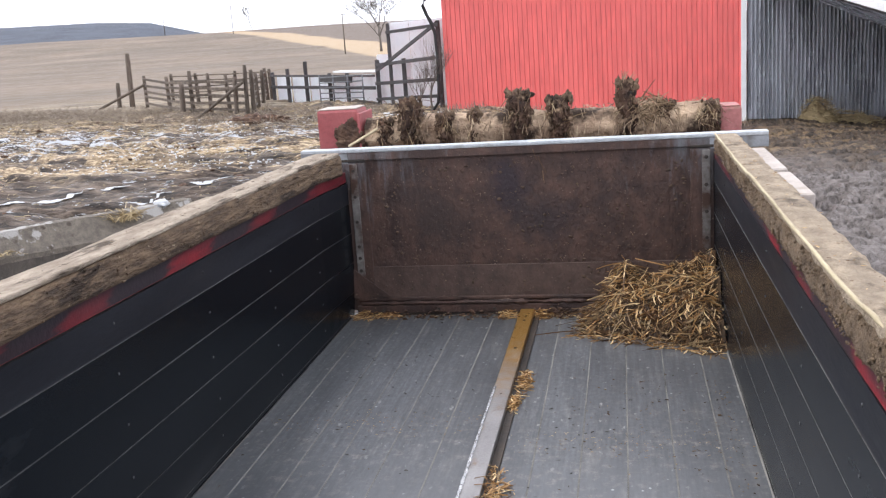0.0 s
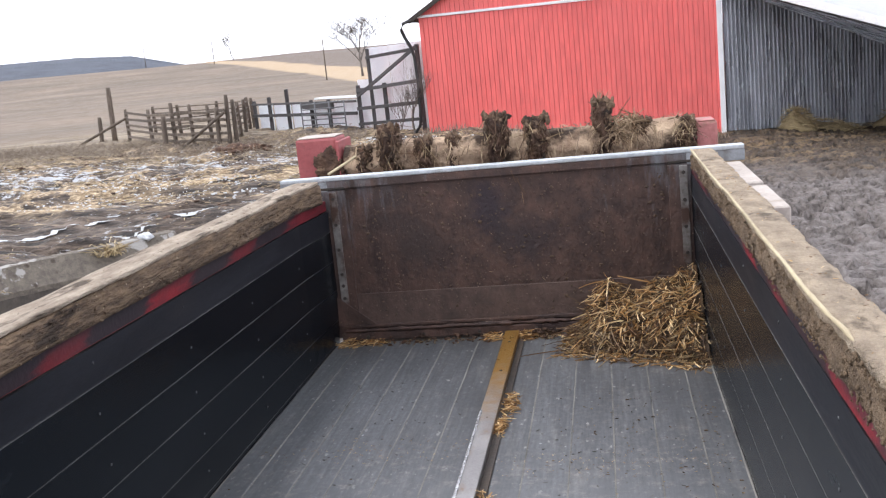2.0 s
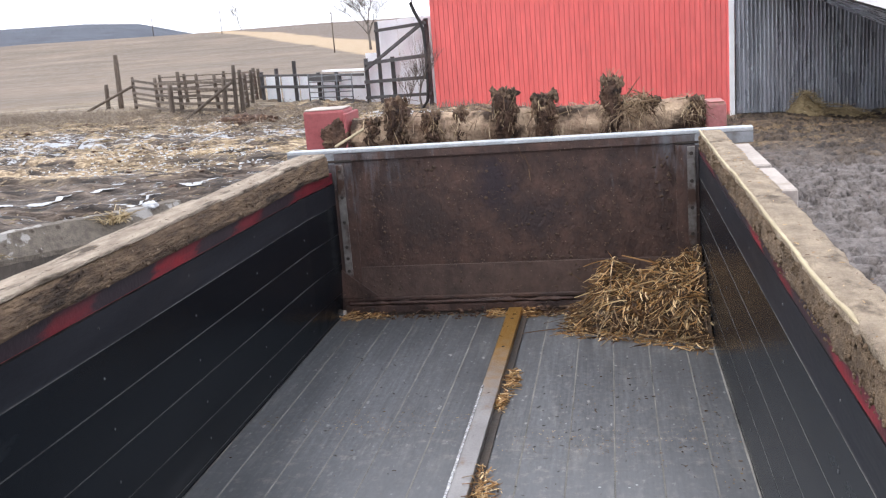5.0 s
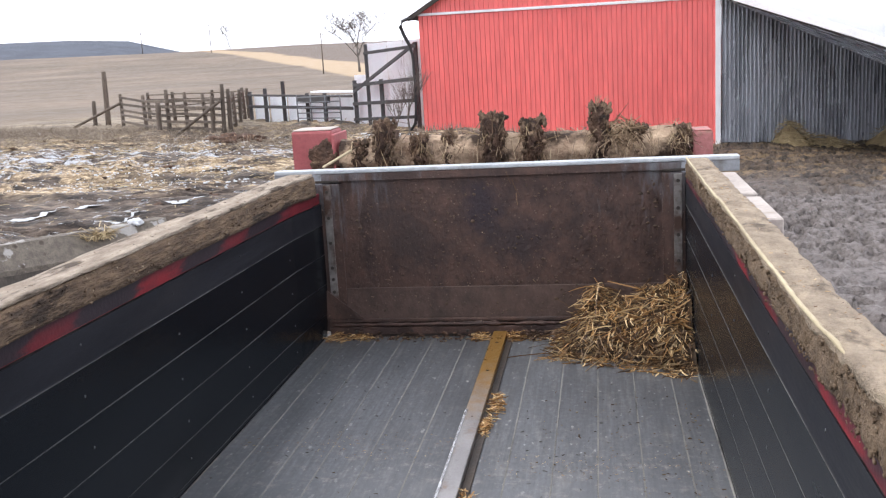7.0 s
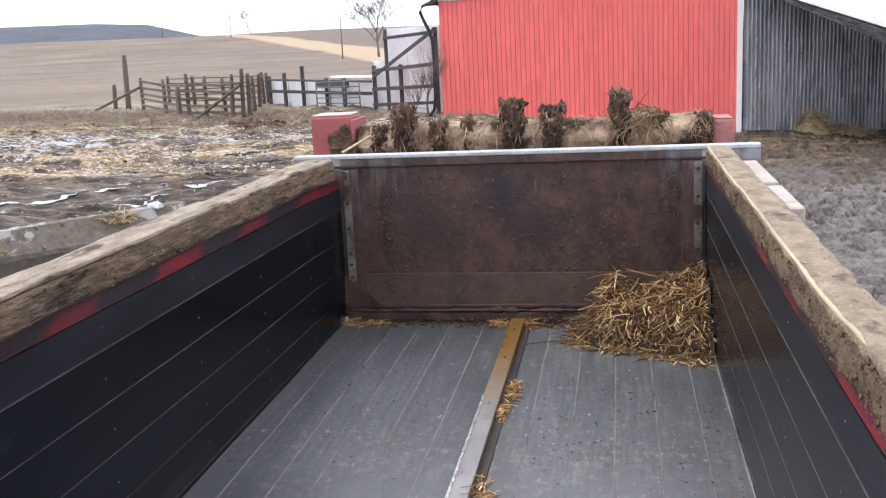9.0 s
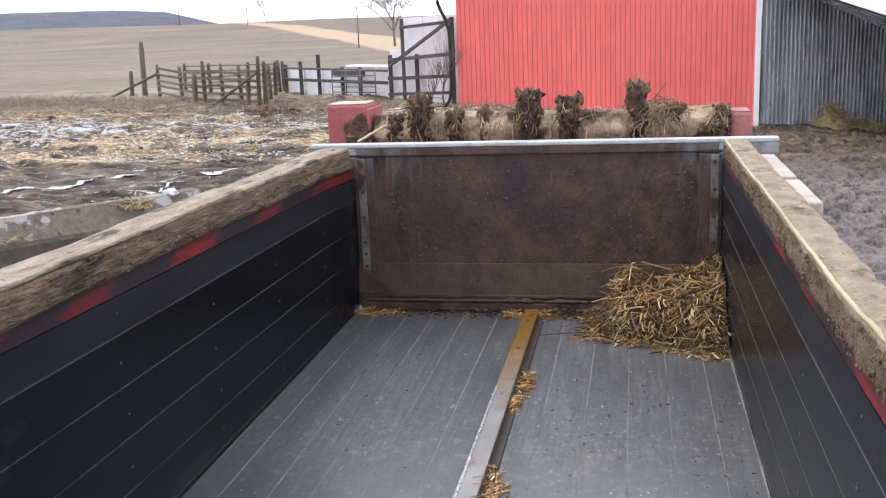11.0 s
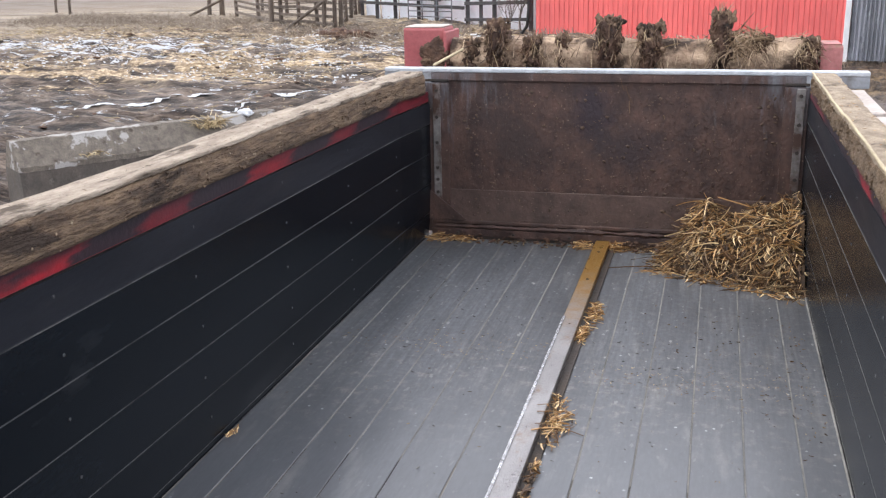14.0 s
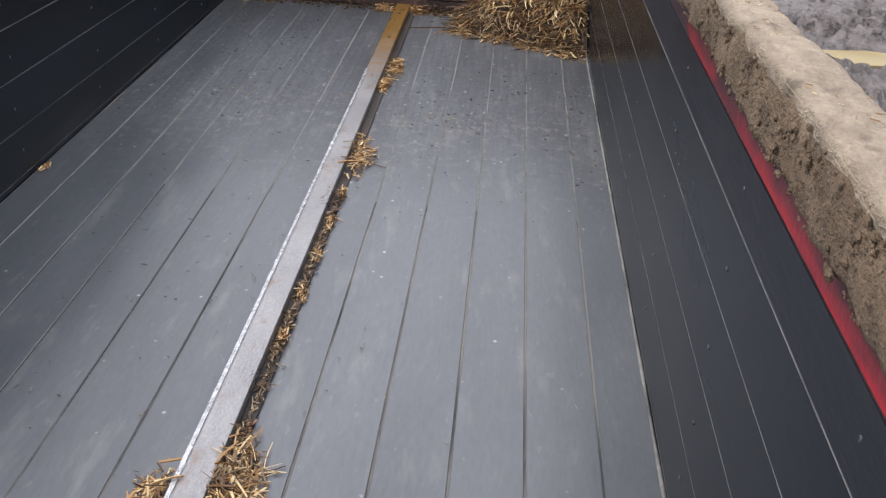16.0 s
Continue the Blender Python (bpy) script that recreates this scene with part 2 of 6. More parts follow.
splash(M_GATE, -0.06, 1.55, 0.10, 0.13, (0.020, 0.014, 0.022))
splash(M_GATE, 0.10, 1.40, 0.16, 0.10, (0.030, 0.020, 0.022))
splash(M_GATE, -0.38, 1.42, 0.12, 0.14, (0.032, 0.021, 0.019))
M_LOWGATE = mat("dusty_lower_sheet", (0.062, 0.037, 0.030), (0.120, 0.078, 0.063), 12, (0.55, 0.8), bump=0.5, fine=60, stretch=(1, 1, 0.8),
                stain=(0.045, 0.031, 0.026), stain_scale=5, stain_at=(0.52, 0.70), spots=(0.20, 0.15, 0.11), spot_scale=60, spot_size=0.22)
M_CRUMB = mat("stuck_dung_crumbs", (0.040, 0.026, 0.019), (0.165, 0.112, 0.078), 26, (0.8, 1.0), bump=0.8, fine=90)
M_GATEEDGE = mat("grey_gate_edge", (0.20, 0.215, 0.235), (0.31, 0.325, 0.345), 5, (0.5, 0.7), bump=0.3, stain=(0.10, 0.085, 0.072), stain_scale=6, stain_at=(0.52, 0.68))
M_GALV = mat("galvanised_steel", (0.42, 0.45, 0.48), (0.60, 0.63, 0.66), 7, (0.35, 0.55), metal=0.55, bump=0.1,
             stain=(0.20, 0.17, 0.14), stain_scale=4.5, stain_at=(0.55, 0.75))
M_STRAP = mat("dull_steel_strap", (0.13, 0.118, 0.110), (0.30, 0.285, 0.272), 14, (0.45, 0.7), metal=0.4, bump=0.3,
              stain=(0.075, 0.043, 0.032), stain_scale=9, stain_at=(0.44, 0.58))
M_DARKSTEEL = mat("dark_dirty_steel", (0.022, 0.018, 0.016), (0.06, 0.046, 0.036), 10, (0.6, 0.85), bump=0.5)
M_RAIL = mat("worn_bright_steel", (0.33, 0.315, 0.315), (0.46, 0.445, 0.44), 8, (0.24, 0.40), metal=0.6, bump=0.35, fine=150, stretch=(1.6, 0.7, 1),
             stain=(0.30, 0.21, 0.145), stain_scale=14, stain_at=(0.56, 0.74))
M_LIP = mat("polished_steel_edge", (0.46, 0.455, 0.46), (0.74, 0.74, 0.75), 30, (0.16, 0.30), metal=0.75, bump=0.3, fine=180)
def worn_yellow(m):
    """Yellowed paint left at the far end, worn off towards the middle of the box."""
    n, l = m.node_tree.nodes, m.node_tree.links
    bsdf = n["Principled BSDF"]
    tc = n.new("ShaderNodeTexCoord")
    sep = n.new("ShaderNodeSeparateXYZ")
    t = n.new("ShaderNodeTexNoise")
    t.inputs["Scale"].default_value = 22
    add = n.new("ShaderNodeMath")
    add.operation = "MULTIPLY_ADD"
    add.inputs[1].default_value = 0.8
    r = n.new("ShaderNodeMapRange")
    r.inputs[1].default_value, r.inputs[2].default_value = -0.75, -0.05
    x = n.new("ShaderNodeMixRGB")
    x.inputs[2].default_value = (0.42, 0.235, 0.065, 1)
    l.new(tc.outputs["Object"], sep.inputs[0])
    l.new(tc.outputs["Object"], t.inputs["Vector"])
    l.new(t.outputs["Fac"], add.inputs[0])
    l.new(sep.outputs[1], add.inputs[2])
    l.new(add.outputs[0], r.inputs[0])
    l.new(r.outputs[0], x.inputs[0])
    l.new(bsdf.inputs["Base Color"].links[0].from_socket, x.inputs[1])
    l.new(x.outputs[0], bsdf.inputs["Base Color"])
    return m


worn_yellow(M_RAIL)
M_TIMBER = mat("mud_caked_timber", (0.135, 0.089, 0.052), (0.305, 0.213, 0.134), 30, (0.85, 1.0), bump=1.0, fine=190, stretch=(1, 0.7, 1),
               stain=(0.070, 0.043, 0.026), stain_scale=60, stain_at=(0.58, 0.72), bump_dist=0.02, spots=(0.42, 0.33, 0.22), spot_scale=70, spot_size=0.20)
M_TIMBERTOP = mat("dusty_timber_top", (0.32, 0.250, 0.178), (0.53, 0.425, 0.310), 23, (0.8, 0.98), bump=1.0, fine=170, stretch=(1, 0.6, 1),
                  stain=(0.14, 0.107, 0.075), stain_scale=17, stain_at=(0.54, 0.68), bump_dist=0.02)
M_SPLIT = mat("split_weathered_timber", (0.085, 0.054, 0.034), (0.255, 0.172, 0.107), 34, (0.85, 1.0), bump=1.0, fine=60, stretch=(1, 0.30, 1.3),
              stain=(0.045, 0.028, 0.018), stain_scale=12, stain_at=(0.55, 0.62), bump_dist=0.03, spots=(0.40, 0.31, 0.21), spot_scale=42, spot_size=0.16)
M_SPLITTOP = mat("grey_weathered_timber_top", (0.30, 0.235, 0.175), (0.55, 0.46, 0.365), 26, (0.8, 0.98), bump=1.0, fine=110, stretch=(1, 0.28, 1),
                 stain=(0.10, 0.073, 0.050), stain_scale=16, stain_at=(0.55, 0.64), bump_dist=0.03)
M_BEAD = mat("pale_worn_edge", (0.36, 0.29, 0.18), (0.52, 0.44, 0.29), 9, (0.6, 0.8), bump=0.4, stretch=(1, 0.3, 1))
M_REDSTRIP = mat("scuffed_red_paint", (0.016, 0.015, 0.020), (0.46, 0.014, 0.022), 1.5, (0.35, 0.6), bump=0.15, stretch=(1, 1, 1),
                 stain=(0.02, 0.018, 0.02), stain_scale=7, stain_at=(0.55, 0.68))
def patch_red(m, stops):
    """Red left bare in places along the strip, scuffed black between; stops of (y, share)."""
    n, l = m.node_tree.nodes, m.node_tree.links
    bsdf = n["Principled BSDF"]
    tc = n.new("ShaderNodeTexCoord")
    sep = n.new("ShaderNodeSeparateXYZ")
    along = n.new("ShaderNodeMapRange")
    along.inputs[1].default_value, along.inputs[2].default_value = -3.6, 0.0
    r = n.new("ShaderNodeValToRGB")
    r.color_ramp.interpolation = "EASE"
    els = r.color_ramp.elements
    for e, (y, v) in zip(els, (stops[0], stops[-1])):
        e.position, e.color = (y + 3.6) / 3.6, (v, v, v, 1)
    for y, v in stops[1:-1]:
        els.new((y + 3.6) / 3.6).color = (v, v, v, 1)
    mp = n.new("ShaderNodeMapping")
    mp.inputs["Scale"].default_value = (1, 5, 26)
    t = n.new("ShaderNodeTexNoise")
    t.inputs["Scale"].default_value, t.inputs["Detail"].default_value = 2.2, 6.0
    wear = n.new("ShaderNodeMapRange")
    wear.inputs[1].default_value, wear.inputs[2].default_value = 0.3, 0.62
    wear.inputs[3].default_value, wear.inputs[4].default_value = 0.45, 1.0
    low = n.new("ShaderNodeMapRange")
    low.inputs[1].default_value, low.inputs[2].default_value = 1.656, 1.626
    low.inputs[3].default_value, low.inputs[4].default_value = 0.25, 1.0
    m1, m2, x = n.new("ShaderNodeMath"), n.new("ShaderNodeMath"), n.new("ShaderNodeMixRGB")
    m1.operation = m2.operation = "MULTIPLY"
    x.inputs[1].default_value, x.inputs[2].default_value = (0.014, 0.012, 0.018, 1), (0.36, 0.013, 0.025, 1)
    l.new(tc.outputs["Object"], sep.inputs[0])
    l.new(tc.outputs["Object"], mp.inputs[0])
    l.new(mp.outputs[0], t.inputs["Vector"])
    drift, slant = n.new("ShaderNodeMath"), n.new("ShaderNodeMath")
    drift.operation = slant.operation = "MULTIPLY_ADD"
    drift.inputs[1].default_value, slant.inputs[1].default_value = 0.26, -2.2
    lift = n.new("ShaderNodeMath")
    lift.operation = "ADD"
    lift.inputs[1].default_value = 2.2 * 1.646 - 0.13
    l.new(sep.outputs[1], lift.inputs[0])
    l.new(t.outputs["Fac"], drift.inputs[0])
    l.new(lift.outputs[0], drift.inputs[2])
    l.new(sep.outputs[2], slant.inputs[0])
    l.new(drift.outputs[0], slant.inputs[2])
    l.new(slant.outputs[0], along.inputs[0])
    l.new(sep.outputs[2], low.inputs[0])
    l.new(along.outputs[0], r.inputs[0])
    l.new(t.outputs["Fac"], wear.inputs[0])
    l.new(r.outputs[0], m1.inputs[0])
    l.new(wear.outputs[0], m1.inputs[1])
    l.new(m1.outputs[0], m2.inputs[0])
    l.new(low.outputs[0], m2.inputs[1])
    l.new(m2.outputs[0], x.inputs[0])
    l.new(x.outputs[0], bsdf.inputs["Base Color"])
    return m


M_REDSTRIP_OPEN = patch_red(M_REDSTRIP.copy(), ((-3.55, 1.0), (-2.95, 1.0), (-2.86, 0.35), (-2.74, 0.35), (-2.66, 0.9), (-2.45, 0.85), (-2.38, 0.08), (-2.12, 0.08), (-2.04, 0.5), (-1.88, 0.5), (-1.82, 0.03), (-1.70, 0.03), (-1.64, 0.8), (-1.46, 0.75), (-1.40, 0.03), (-0.65, 0.03), (-0.5, 0.4), (-0.2, 0.3)))
M_REDSTRIP = patch_red(M_REDSTRIP, ((-3.2, 0.05), (-2.66, 0.05), (-2.56, 0.8), (-2.42, 1.0), (-2.36, 0.03), (-2.18, 0.03), (-2.10, 0.4), (-1.98, 0.4), (-1.92, 0.02), (-1.66, 0.02), (-1.58, 0.6), (-1.38, 0.6), (-1.31, 0.02), (-1.08, 0.02), (-1.00, 0.42), (-0.82, 0.42), (-0.76, 0.02), (-0.44, 0.02), (-0.35, 0.42), (-0.02, 0.42)))
M_REDPAINT = mat("faded_red_paint", (0.28, 0.060, 0.064), (0.38, 0.105, 0.108), 6, (0.45, 0.65), bump=0.2,
                 stain=(0.12, 0.06, 0.045), stain_scale=7, stain_at=(0.6, 0.75))
M_PALERED = mat("chalky_red_paint", (0.34, 0.115, 0.11), (0.46, 0.19, 0.18), 9, (0.55, 0.75), bump=0.3, stain=(0.20, 0.13, 0.09), stain_scale=12, stain_at=(0.55, 0.7))
M_DUNG = mat("caked_dung", (0.036, 0.018, 0.012), (0.150, 0.086, 0.056), 12, (0.8, 0.98), bump=1.0, fine=55,
             stain=(0.38, 0.265, 0.17), stain_scale=13, stain_at=(0.58, 0.70), bump_dist=0.02)
M_DRUM = mat("dung_covered_drum", (0.24, 0.155, 0.102), (0.60, 0.45, 0.315), 8, (0.8, 0.98), bump=0.8, fine=60,
             stain=(0.045, 0.027, 0.017), stain_scale=6, stain_at=(0.50, 0.62), bump_dist=0.02)


M_CRUST = mat("dry_dung_crust", (0.085, 0.052, 0.034), (0.30, 0.205, 0.135), 16, (0.85, 1.0), bump=1.0, fine=70,
              stain=(0.035, 0.022, 0.015), stain_scale=11, stain_at=(0.52, 0.62), bump_dist=0.02)


def straw_mat(name, dark, mid, light):
    m = bpy.data.materials.new(name)
    m.use_nodes = True
    n, l = m.node_tree.nodes, m.node_tree.links
    geo = n.new("ShaderNodeNewGeometry")
    r = n.new("ShaderNodeValToRGB")
    r.color_ramp.elements[0].color, r.color_ramp.elements[1].color = (*dark, 1), (*light, 1)
    e = r.color_ramp.elements.new(0.55)
    e.color = (*mid, 1)
    l.new(geo.outputs["Random Per Island"], r.inputs[0])
    b = n["Principled BSDF"]
    l.new(r.outputs[0], b.inputs["Base Color"])
    b.inputs["Roughness"].default_value = 0.55
    return m


M_STRAW = straw_mat("golden_straw", (0.105, 0.045, 0.015), (0.45, 0.25, 0.090), (0.90, 0.70, 0.40))
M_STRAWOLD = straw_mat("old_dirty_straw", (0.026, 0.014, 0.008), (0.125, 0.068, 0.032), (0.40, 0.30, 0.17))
M_STRAWDULL = straw_mat("dull_wound_straw", (0.10, 0.062, 0.036), (0.30, 0.21, 0.13), (0.52, 0.40, 0.26))
# core coloured very dark, as the shade between the stalks
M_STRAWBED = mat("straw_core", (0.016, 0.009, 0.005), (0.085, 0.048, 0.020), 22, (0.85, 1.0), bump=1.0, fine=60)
M_TWIG = mat("bare_bark", (0.11, 0.095, 0.085), (0.19, 0.17, 0.155), 5, (0.85, 1.0))
M_REDWALL = mat("red_ribbed_steel", (0.74, 0.136, 0.124), (0.82, 0.164, 0.150), 1.2, (0.38, 0.5), bump=0.0, stretch=(1, 1, 0.2), fine=9,
                stain=(0.68, 0.140, 0.130), stain_scale=0.9, stain_at=(0.55, 0.8))
M_WHITETRIM = mat("white_trim", (0.74, 0.75, 0.76), (0.84, 0.85, 0.86), 3, (0.4, 0.55), bump=0.05)
M_CORR = mat("weathered_corrugated_steel", (0.36, 0.375, 0.41), (0.62, 0.64, 0.69), 2.5, (0.22, 0.34), metal=0.35, bump=0.08, stretch=(1, 1, 0.25),
             stain=(0.17, 0.17, 0.18), stain_scale=2.0, stain_at=(0.55, 0.75))
M_ROOF = mat("pale_roof_steel", (0.80, 0.81, 0.83), (0.88, 0.89, 0.90), 2, (0.4, 0.6), metal=0.0, bump=0.05)
M_DARKWOOD = mat("weathered_dark_timber", (0.034, 0.032, 0.034), (0.085, 0.080, 0.082), 6, (0.8, 0.95), bump=0.5, stretch=(3, 3, 0.5), vary=0.2)
M_POST = mat("grey_brown_post", (0.075, 0.058, 0.046), (0.16, 0.13, 0.105), 6, (0.85, 1.0), bump=0.6, stretch=(3, 3, 0.5), vary=0.25)
M_WHITEPANEL = mat("white_plastic_panel", (0.82, 0.865, 0.91), (0.88, 0.92, 0.95), 1.5, (0.4, 0.6), bump=0.05,
                   stain=(0.62, 0.65, 0.69), stain_scale=1.6, stain_at=(0.55, 0.8))
M_TUBE = mat("grey_tube_steel", (0.09, 0.097, 0.11), (0.16, 0.17, 0.185), 6, (0.4, 0.6), metal=0.4)
M_PIPE = mat("black_plastic_pipe", (0.012, 0.012, 0.013), (0.025, 0.025, 0.027), 6, (0.4, 0.6))
M_CONC = mat("wet_stained_concrete", (0.105, 0.088, 0.070), (0.200, 0.172, 0.140), 14, (0.7, 0.95), bump=1.0, fine=60,
             stain=(0.36, 0.345, 0.325), stain_scale=2.6, stain_at=(0.545, 0.575), spots=(0.06, 0.045, 0.033), spot_scale=9, spot_size=0.3, bump_dist=0.02)
# barrier base, darker than its crest
M_BASECONC = mat("dark_base_concrete", (0.040, 0.033, 0.027), (0.105, 0.088, 0.072), 6, (0.45, 0.8), bump=1.0, fine=40,
                stain=(0.17, 0.148, 0.122), stain_scale=5, stain_at=(0.60, 0.70))
M_PAD = mat("pale_board", (0.38, 0.33, 0.295), (0.52, 0.465, 0.425), 7, (0.7, 0.9), bump=0.3, stain=(0.30, 0.25, 0.2), stain_scale=6, stain_at=(0.6, 0.75))
M_TYRE = mat("muddy_tyre", (0.02, 0.02, 0.02), (0.06, 0.05, 0.04), 8, (0.8, 0.95), bump=0.5)
M_ICE = mat("old_snow", (0.50, 0.52, 0.545), (0.70, 0.72, 0.74), 6, (0.5, 0.7), bump=0.5)


# ---- mesh helpers ----
def link(name, bm, material, parent=None, label="", smooth=False):
    me = bpy.data.meshes.new(name)
    bm.to_mesh(me)
    bm.free()
    me.materials.append(material)
    if smooth:
        for p in me.polygons:
            p.use_smooth = True
    ob = new(name, me)
    if parent:
        ob.parent = parent
    return tagged(ob, label)


def part(name, bm, material, parent, label="", smooth=False):
    return link(name, bm, material, parent, label, smooth)


def piece(name, mesh, parent, m=None):
    ob = new(name, mesh)
    ob.parent = parent
    if m is not None:
        ob.matrix_basis = m
    return ob


def thing(name, at=(0, 0, 0), label="", category="", group="", kind=""):
    ob = new(name)
    ob.location = at
    bpy.context.view_layer.update()
    return tagged(ob, label, category, group, kind)


def box(x0, x1, y0, y1, z0, z1, bevel=0.0, bm=None, seg=1):
    own = bmesh.new()
    bmesh.ops.create_cube(own, size=1)
    for v in own.verts:
        v.co = ((x0 + x1) / 2 + v.co.x * (x1 - x0), (y0 + y1) / 2 + v.co.y * (y1 - y0), (z0 + z1) / 2 + v.co.z * (z1 - z0))
    if bevel:
        bmesh.ops.bevel(own, geom=own.edges[:], offset=bevel, segments=seg, affect="EDGES", profile=0.6)
    return own if bm is None else merge(bm, own)


def merge(bm, other):
    me = bpy.data.meshes.new("joined")
    other.to_mesh(me)
    other.free()
    bm.from_mesh(me)
    bpy.data.meshes.remove(me)
    return bm


def beam(p, q, w, h, bevel=0.004, rough=0.0, cuts=0, bm=None):
    """A squared timber from p to q."""
    p, q = Vector(p), Vector(q)
    length = (q - p).length
    own = box(-w / 2, w / 2, -h / 2, h / 2, 0, length, bevel)
    own.transform(Matrix.Translation(p) @ (q - p).to_track_quat("Z", "Y").to_matrix().to_4x4())
    return own if bm is None else merge(bm, own)


def tube(points, radii, sides=8, bm=None):
    bm = bm or bmesh.new()
    rings = []
    pts = [Vector(p) for p in points]
    for i, p in enumerate(pts):
        ahead = (pts[min(i + 1, len(pts) - 1)] - pts[max(i - 1, 0)]).normalized()
        side = ahead.cross(Vector((0.31, 0.17, 0.93))).normalized()
        up = side.cross(ahead)
        r = radii if isinstance(radii, (int, float)) else radii[i]
        rings.append([bm.verts.new(p + r * (math.cos(a) * side + math.sin(a) * up)) for a in (2 * math.pi * k / sides for k in range(sides))])
    for a, b in zip(rings, rings[1:]):
        for k in range(sides):
            bm.faces.new((a[k], a[(k + 1) % sides], b[(k + 1) % sides], b[k]))
    bm.faces.new(rings[0][::-1])
    bm.faces.new(rings[-1])
    return bm


def bolt_mesh(r, h):
    bm = bmesh.new()
    bmesh.ops.create_cone(bm, cap_ends=True, segments=8, radius1=r, radius2=r * 0.72, depth=h)
    me = bpy.data.meshes.new("bolt")
    bm.to_mesh(me)
    bm.free()
    return me


def rough_bar(x0, x1, y0, y1, z0, z1, n, amp, seed, grain=1.0):
    """A long timber with worn, lumpy faces."""
    rnd = random.Random(seed)
    bm = bmesh.new()
    prof = []
    k = 6
    for i in range(k):
        prof.append((x0 + (x1 - x0) * i / k, z0))
    for i in range(k):
        prof.append((x1, z0 + (z1 - z0) * i / k))
    for i in range(k):
        prof.append((x1 - (x1 - x0) * i / k, z1))
    for i in range(k):
        prof.append((x0, z1 - (z1 - z0) * i / k))
    cx, cz = (x0 + x1) / 2, (z0 + z1) / 2
    rings = []
    for j in range(n + 1):
        y = y0 + (y1 - y0) * j / n
        ring = []
        for x, z in prof:
            d = Vector((x - cx, 0, z - cz))
            corner = (abs(d.x) / (x1 - x0) * 2) ** 4 * (abs(d.z) / (z1 - z0) * 2) ** 4
            p = Vector((x, y, z))
            g = Vector((x, y * grain, z))
            s = noise.noise(g * 14 + Vector((seed, 0, 0))) * amp + noise.noise(g * 38 + Vector((seed, 3, 0))) * amp * 0.6 - corner * (0.007 if grain == 1 else 0.003)
            if grain < 1:
                s -= 0.010 * max(0.0, noise.noise(Vector((x * 20, y * 0.9, z * 60 + seed))) - 0.15) + 0.004 * noise.noise(Vector((seed, y * 2.2, 0)))
            end = min(1.0, j / 1.5, (n - j) / 1.5)
            ring.append(bm.verts.new(p + d.normalized() * (s - 0.006 * (1 - end))))
        rings.append(ring)
    m = len(prof)
    for a, b in zip(rings, rings[1:]):
        for i in range(m):
            bm.faces.new((a[i], b[i], b[(i + 1) % m], a[(i + 1) % m]))
    bm.faces.new(rings[0])
    bm.faces.new(rings[-1][::-1])
    bmesh.ops.recalc_face_normals(bm, faces=bm.faces[:])
    return bm


def strands(name, items, material, parent=None, label="", category="", kind="stuff"):
    """Many stalks in one mesh: items of (start, direction, length, radius, bend)."""
    verts, faces = [], []
    for p, d, length, r, bend in items:
        p, d = Vector(p), Vector(d).normalized()
        side = d.cross(Vector((0.2, 0.3, 0.93))).normalized()
        up = side.cross(d)
        base = len(verts)
        for k in range(4):
            c = p + d * (length * k / 3) + Vector(bend) * (k / 3) ** 2
            rr = r * (1.0, 1.0, 0.95, 0.7)[k]
            for a in (0.3, 2.4, 4.5):
                verts.append(c + rr * (math.cos(a) * side + math.sin(a) * up))
        for k in range(3):
            for i in range(3):
                a, b = base + 3 * k + i, base + 3 * k + (i + 1) % 3
                faces.append((a, b, b + 3, a + 3))
        faces.append((base + 2, base + 1, base))
        faces.append((base + 9, base + 10, base + 11))
    me = bpy.data.meshes.new(name)
    me.from_pydata(verts, [], faces)
    me.materials.append(material)
    ob = new(name, me)
    if parent:
        ob.parent = parent
    return tagged(ob, label, category, "", kind)


def lump(at, size, seed, sub=3, amp=0.35, freq=3.0, bm=None):
    """A knobbly clod, flattened or stretched by size."""
    own = bmesh.new()
    bmesh.ops.create_icosphere(own, subdivisions=sub, radius=1)
    for v in own.verts:
        s = 1 + amp * noise.noise(v.co * freq * 0.5 + Vector((seed, 0, 0))) + amp * 0.7 * noise.noise(v.co * freq * 1.4 + Vector((0, seed, 0)))
        v.co = Vector(at) + Vector((v.co.x * s * size[0], v.co.y * s * size[1], v.co.z * s * size[2]))
    return own if bm is None else merge(bm, own)


# ---- ground ----
def smooth01(v):
    q = np.clip(v, 0, 1)
    return q * q * (3 - 2 * q)


TABLE = np.random.RandomState(7).rand(256, 256)


def vnoise(x, y, o=0):
    """Smooth value noise on arrays, -1 to 1."""
    xi, yi = np.floor(x).astype(int), np.floor(y).astype(int)
    fx, fy = x - xi, y - yi
    fx, fy = fx * fx * (3 - 2 * fx), fy * fy * (3 - 2 * fy)
    g = lambda i, j: TABLE[(xi + i + 37 * o) % 256, (yi + j + 91 * o) % 256]
    return 2 * ((g(0, 0) * (1 - fx) + g(1, 0) * fx) * (1 - fy) + (g(0, 1) * (1 - fx) + g(1, 1) * fx) * fy) - 1


FAR_D = [0, 30, 100, 230, 400, 600, 900, 1400, 3500]
FAR_Z = [0.4, 0.4, -1.1, -2.0, 0.8, 9.5, 4.0, 4.0, 4.0]


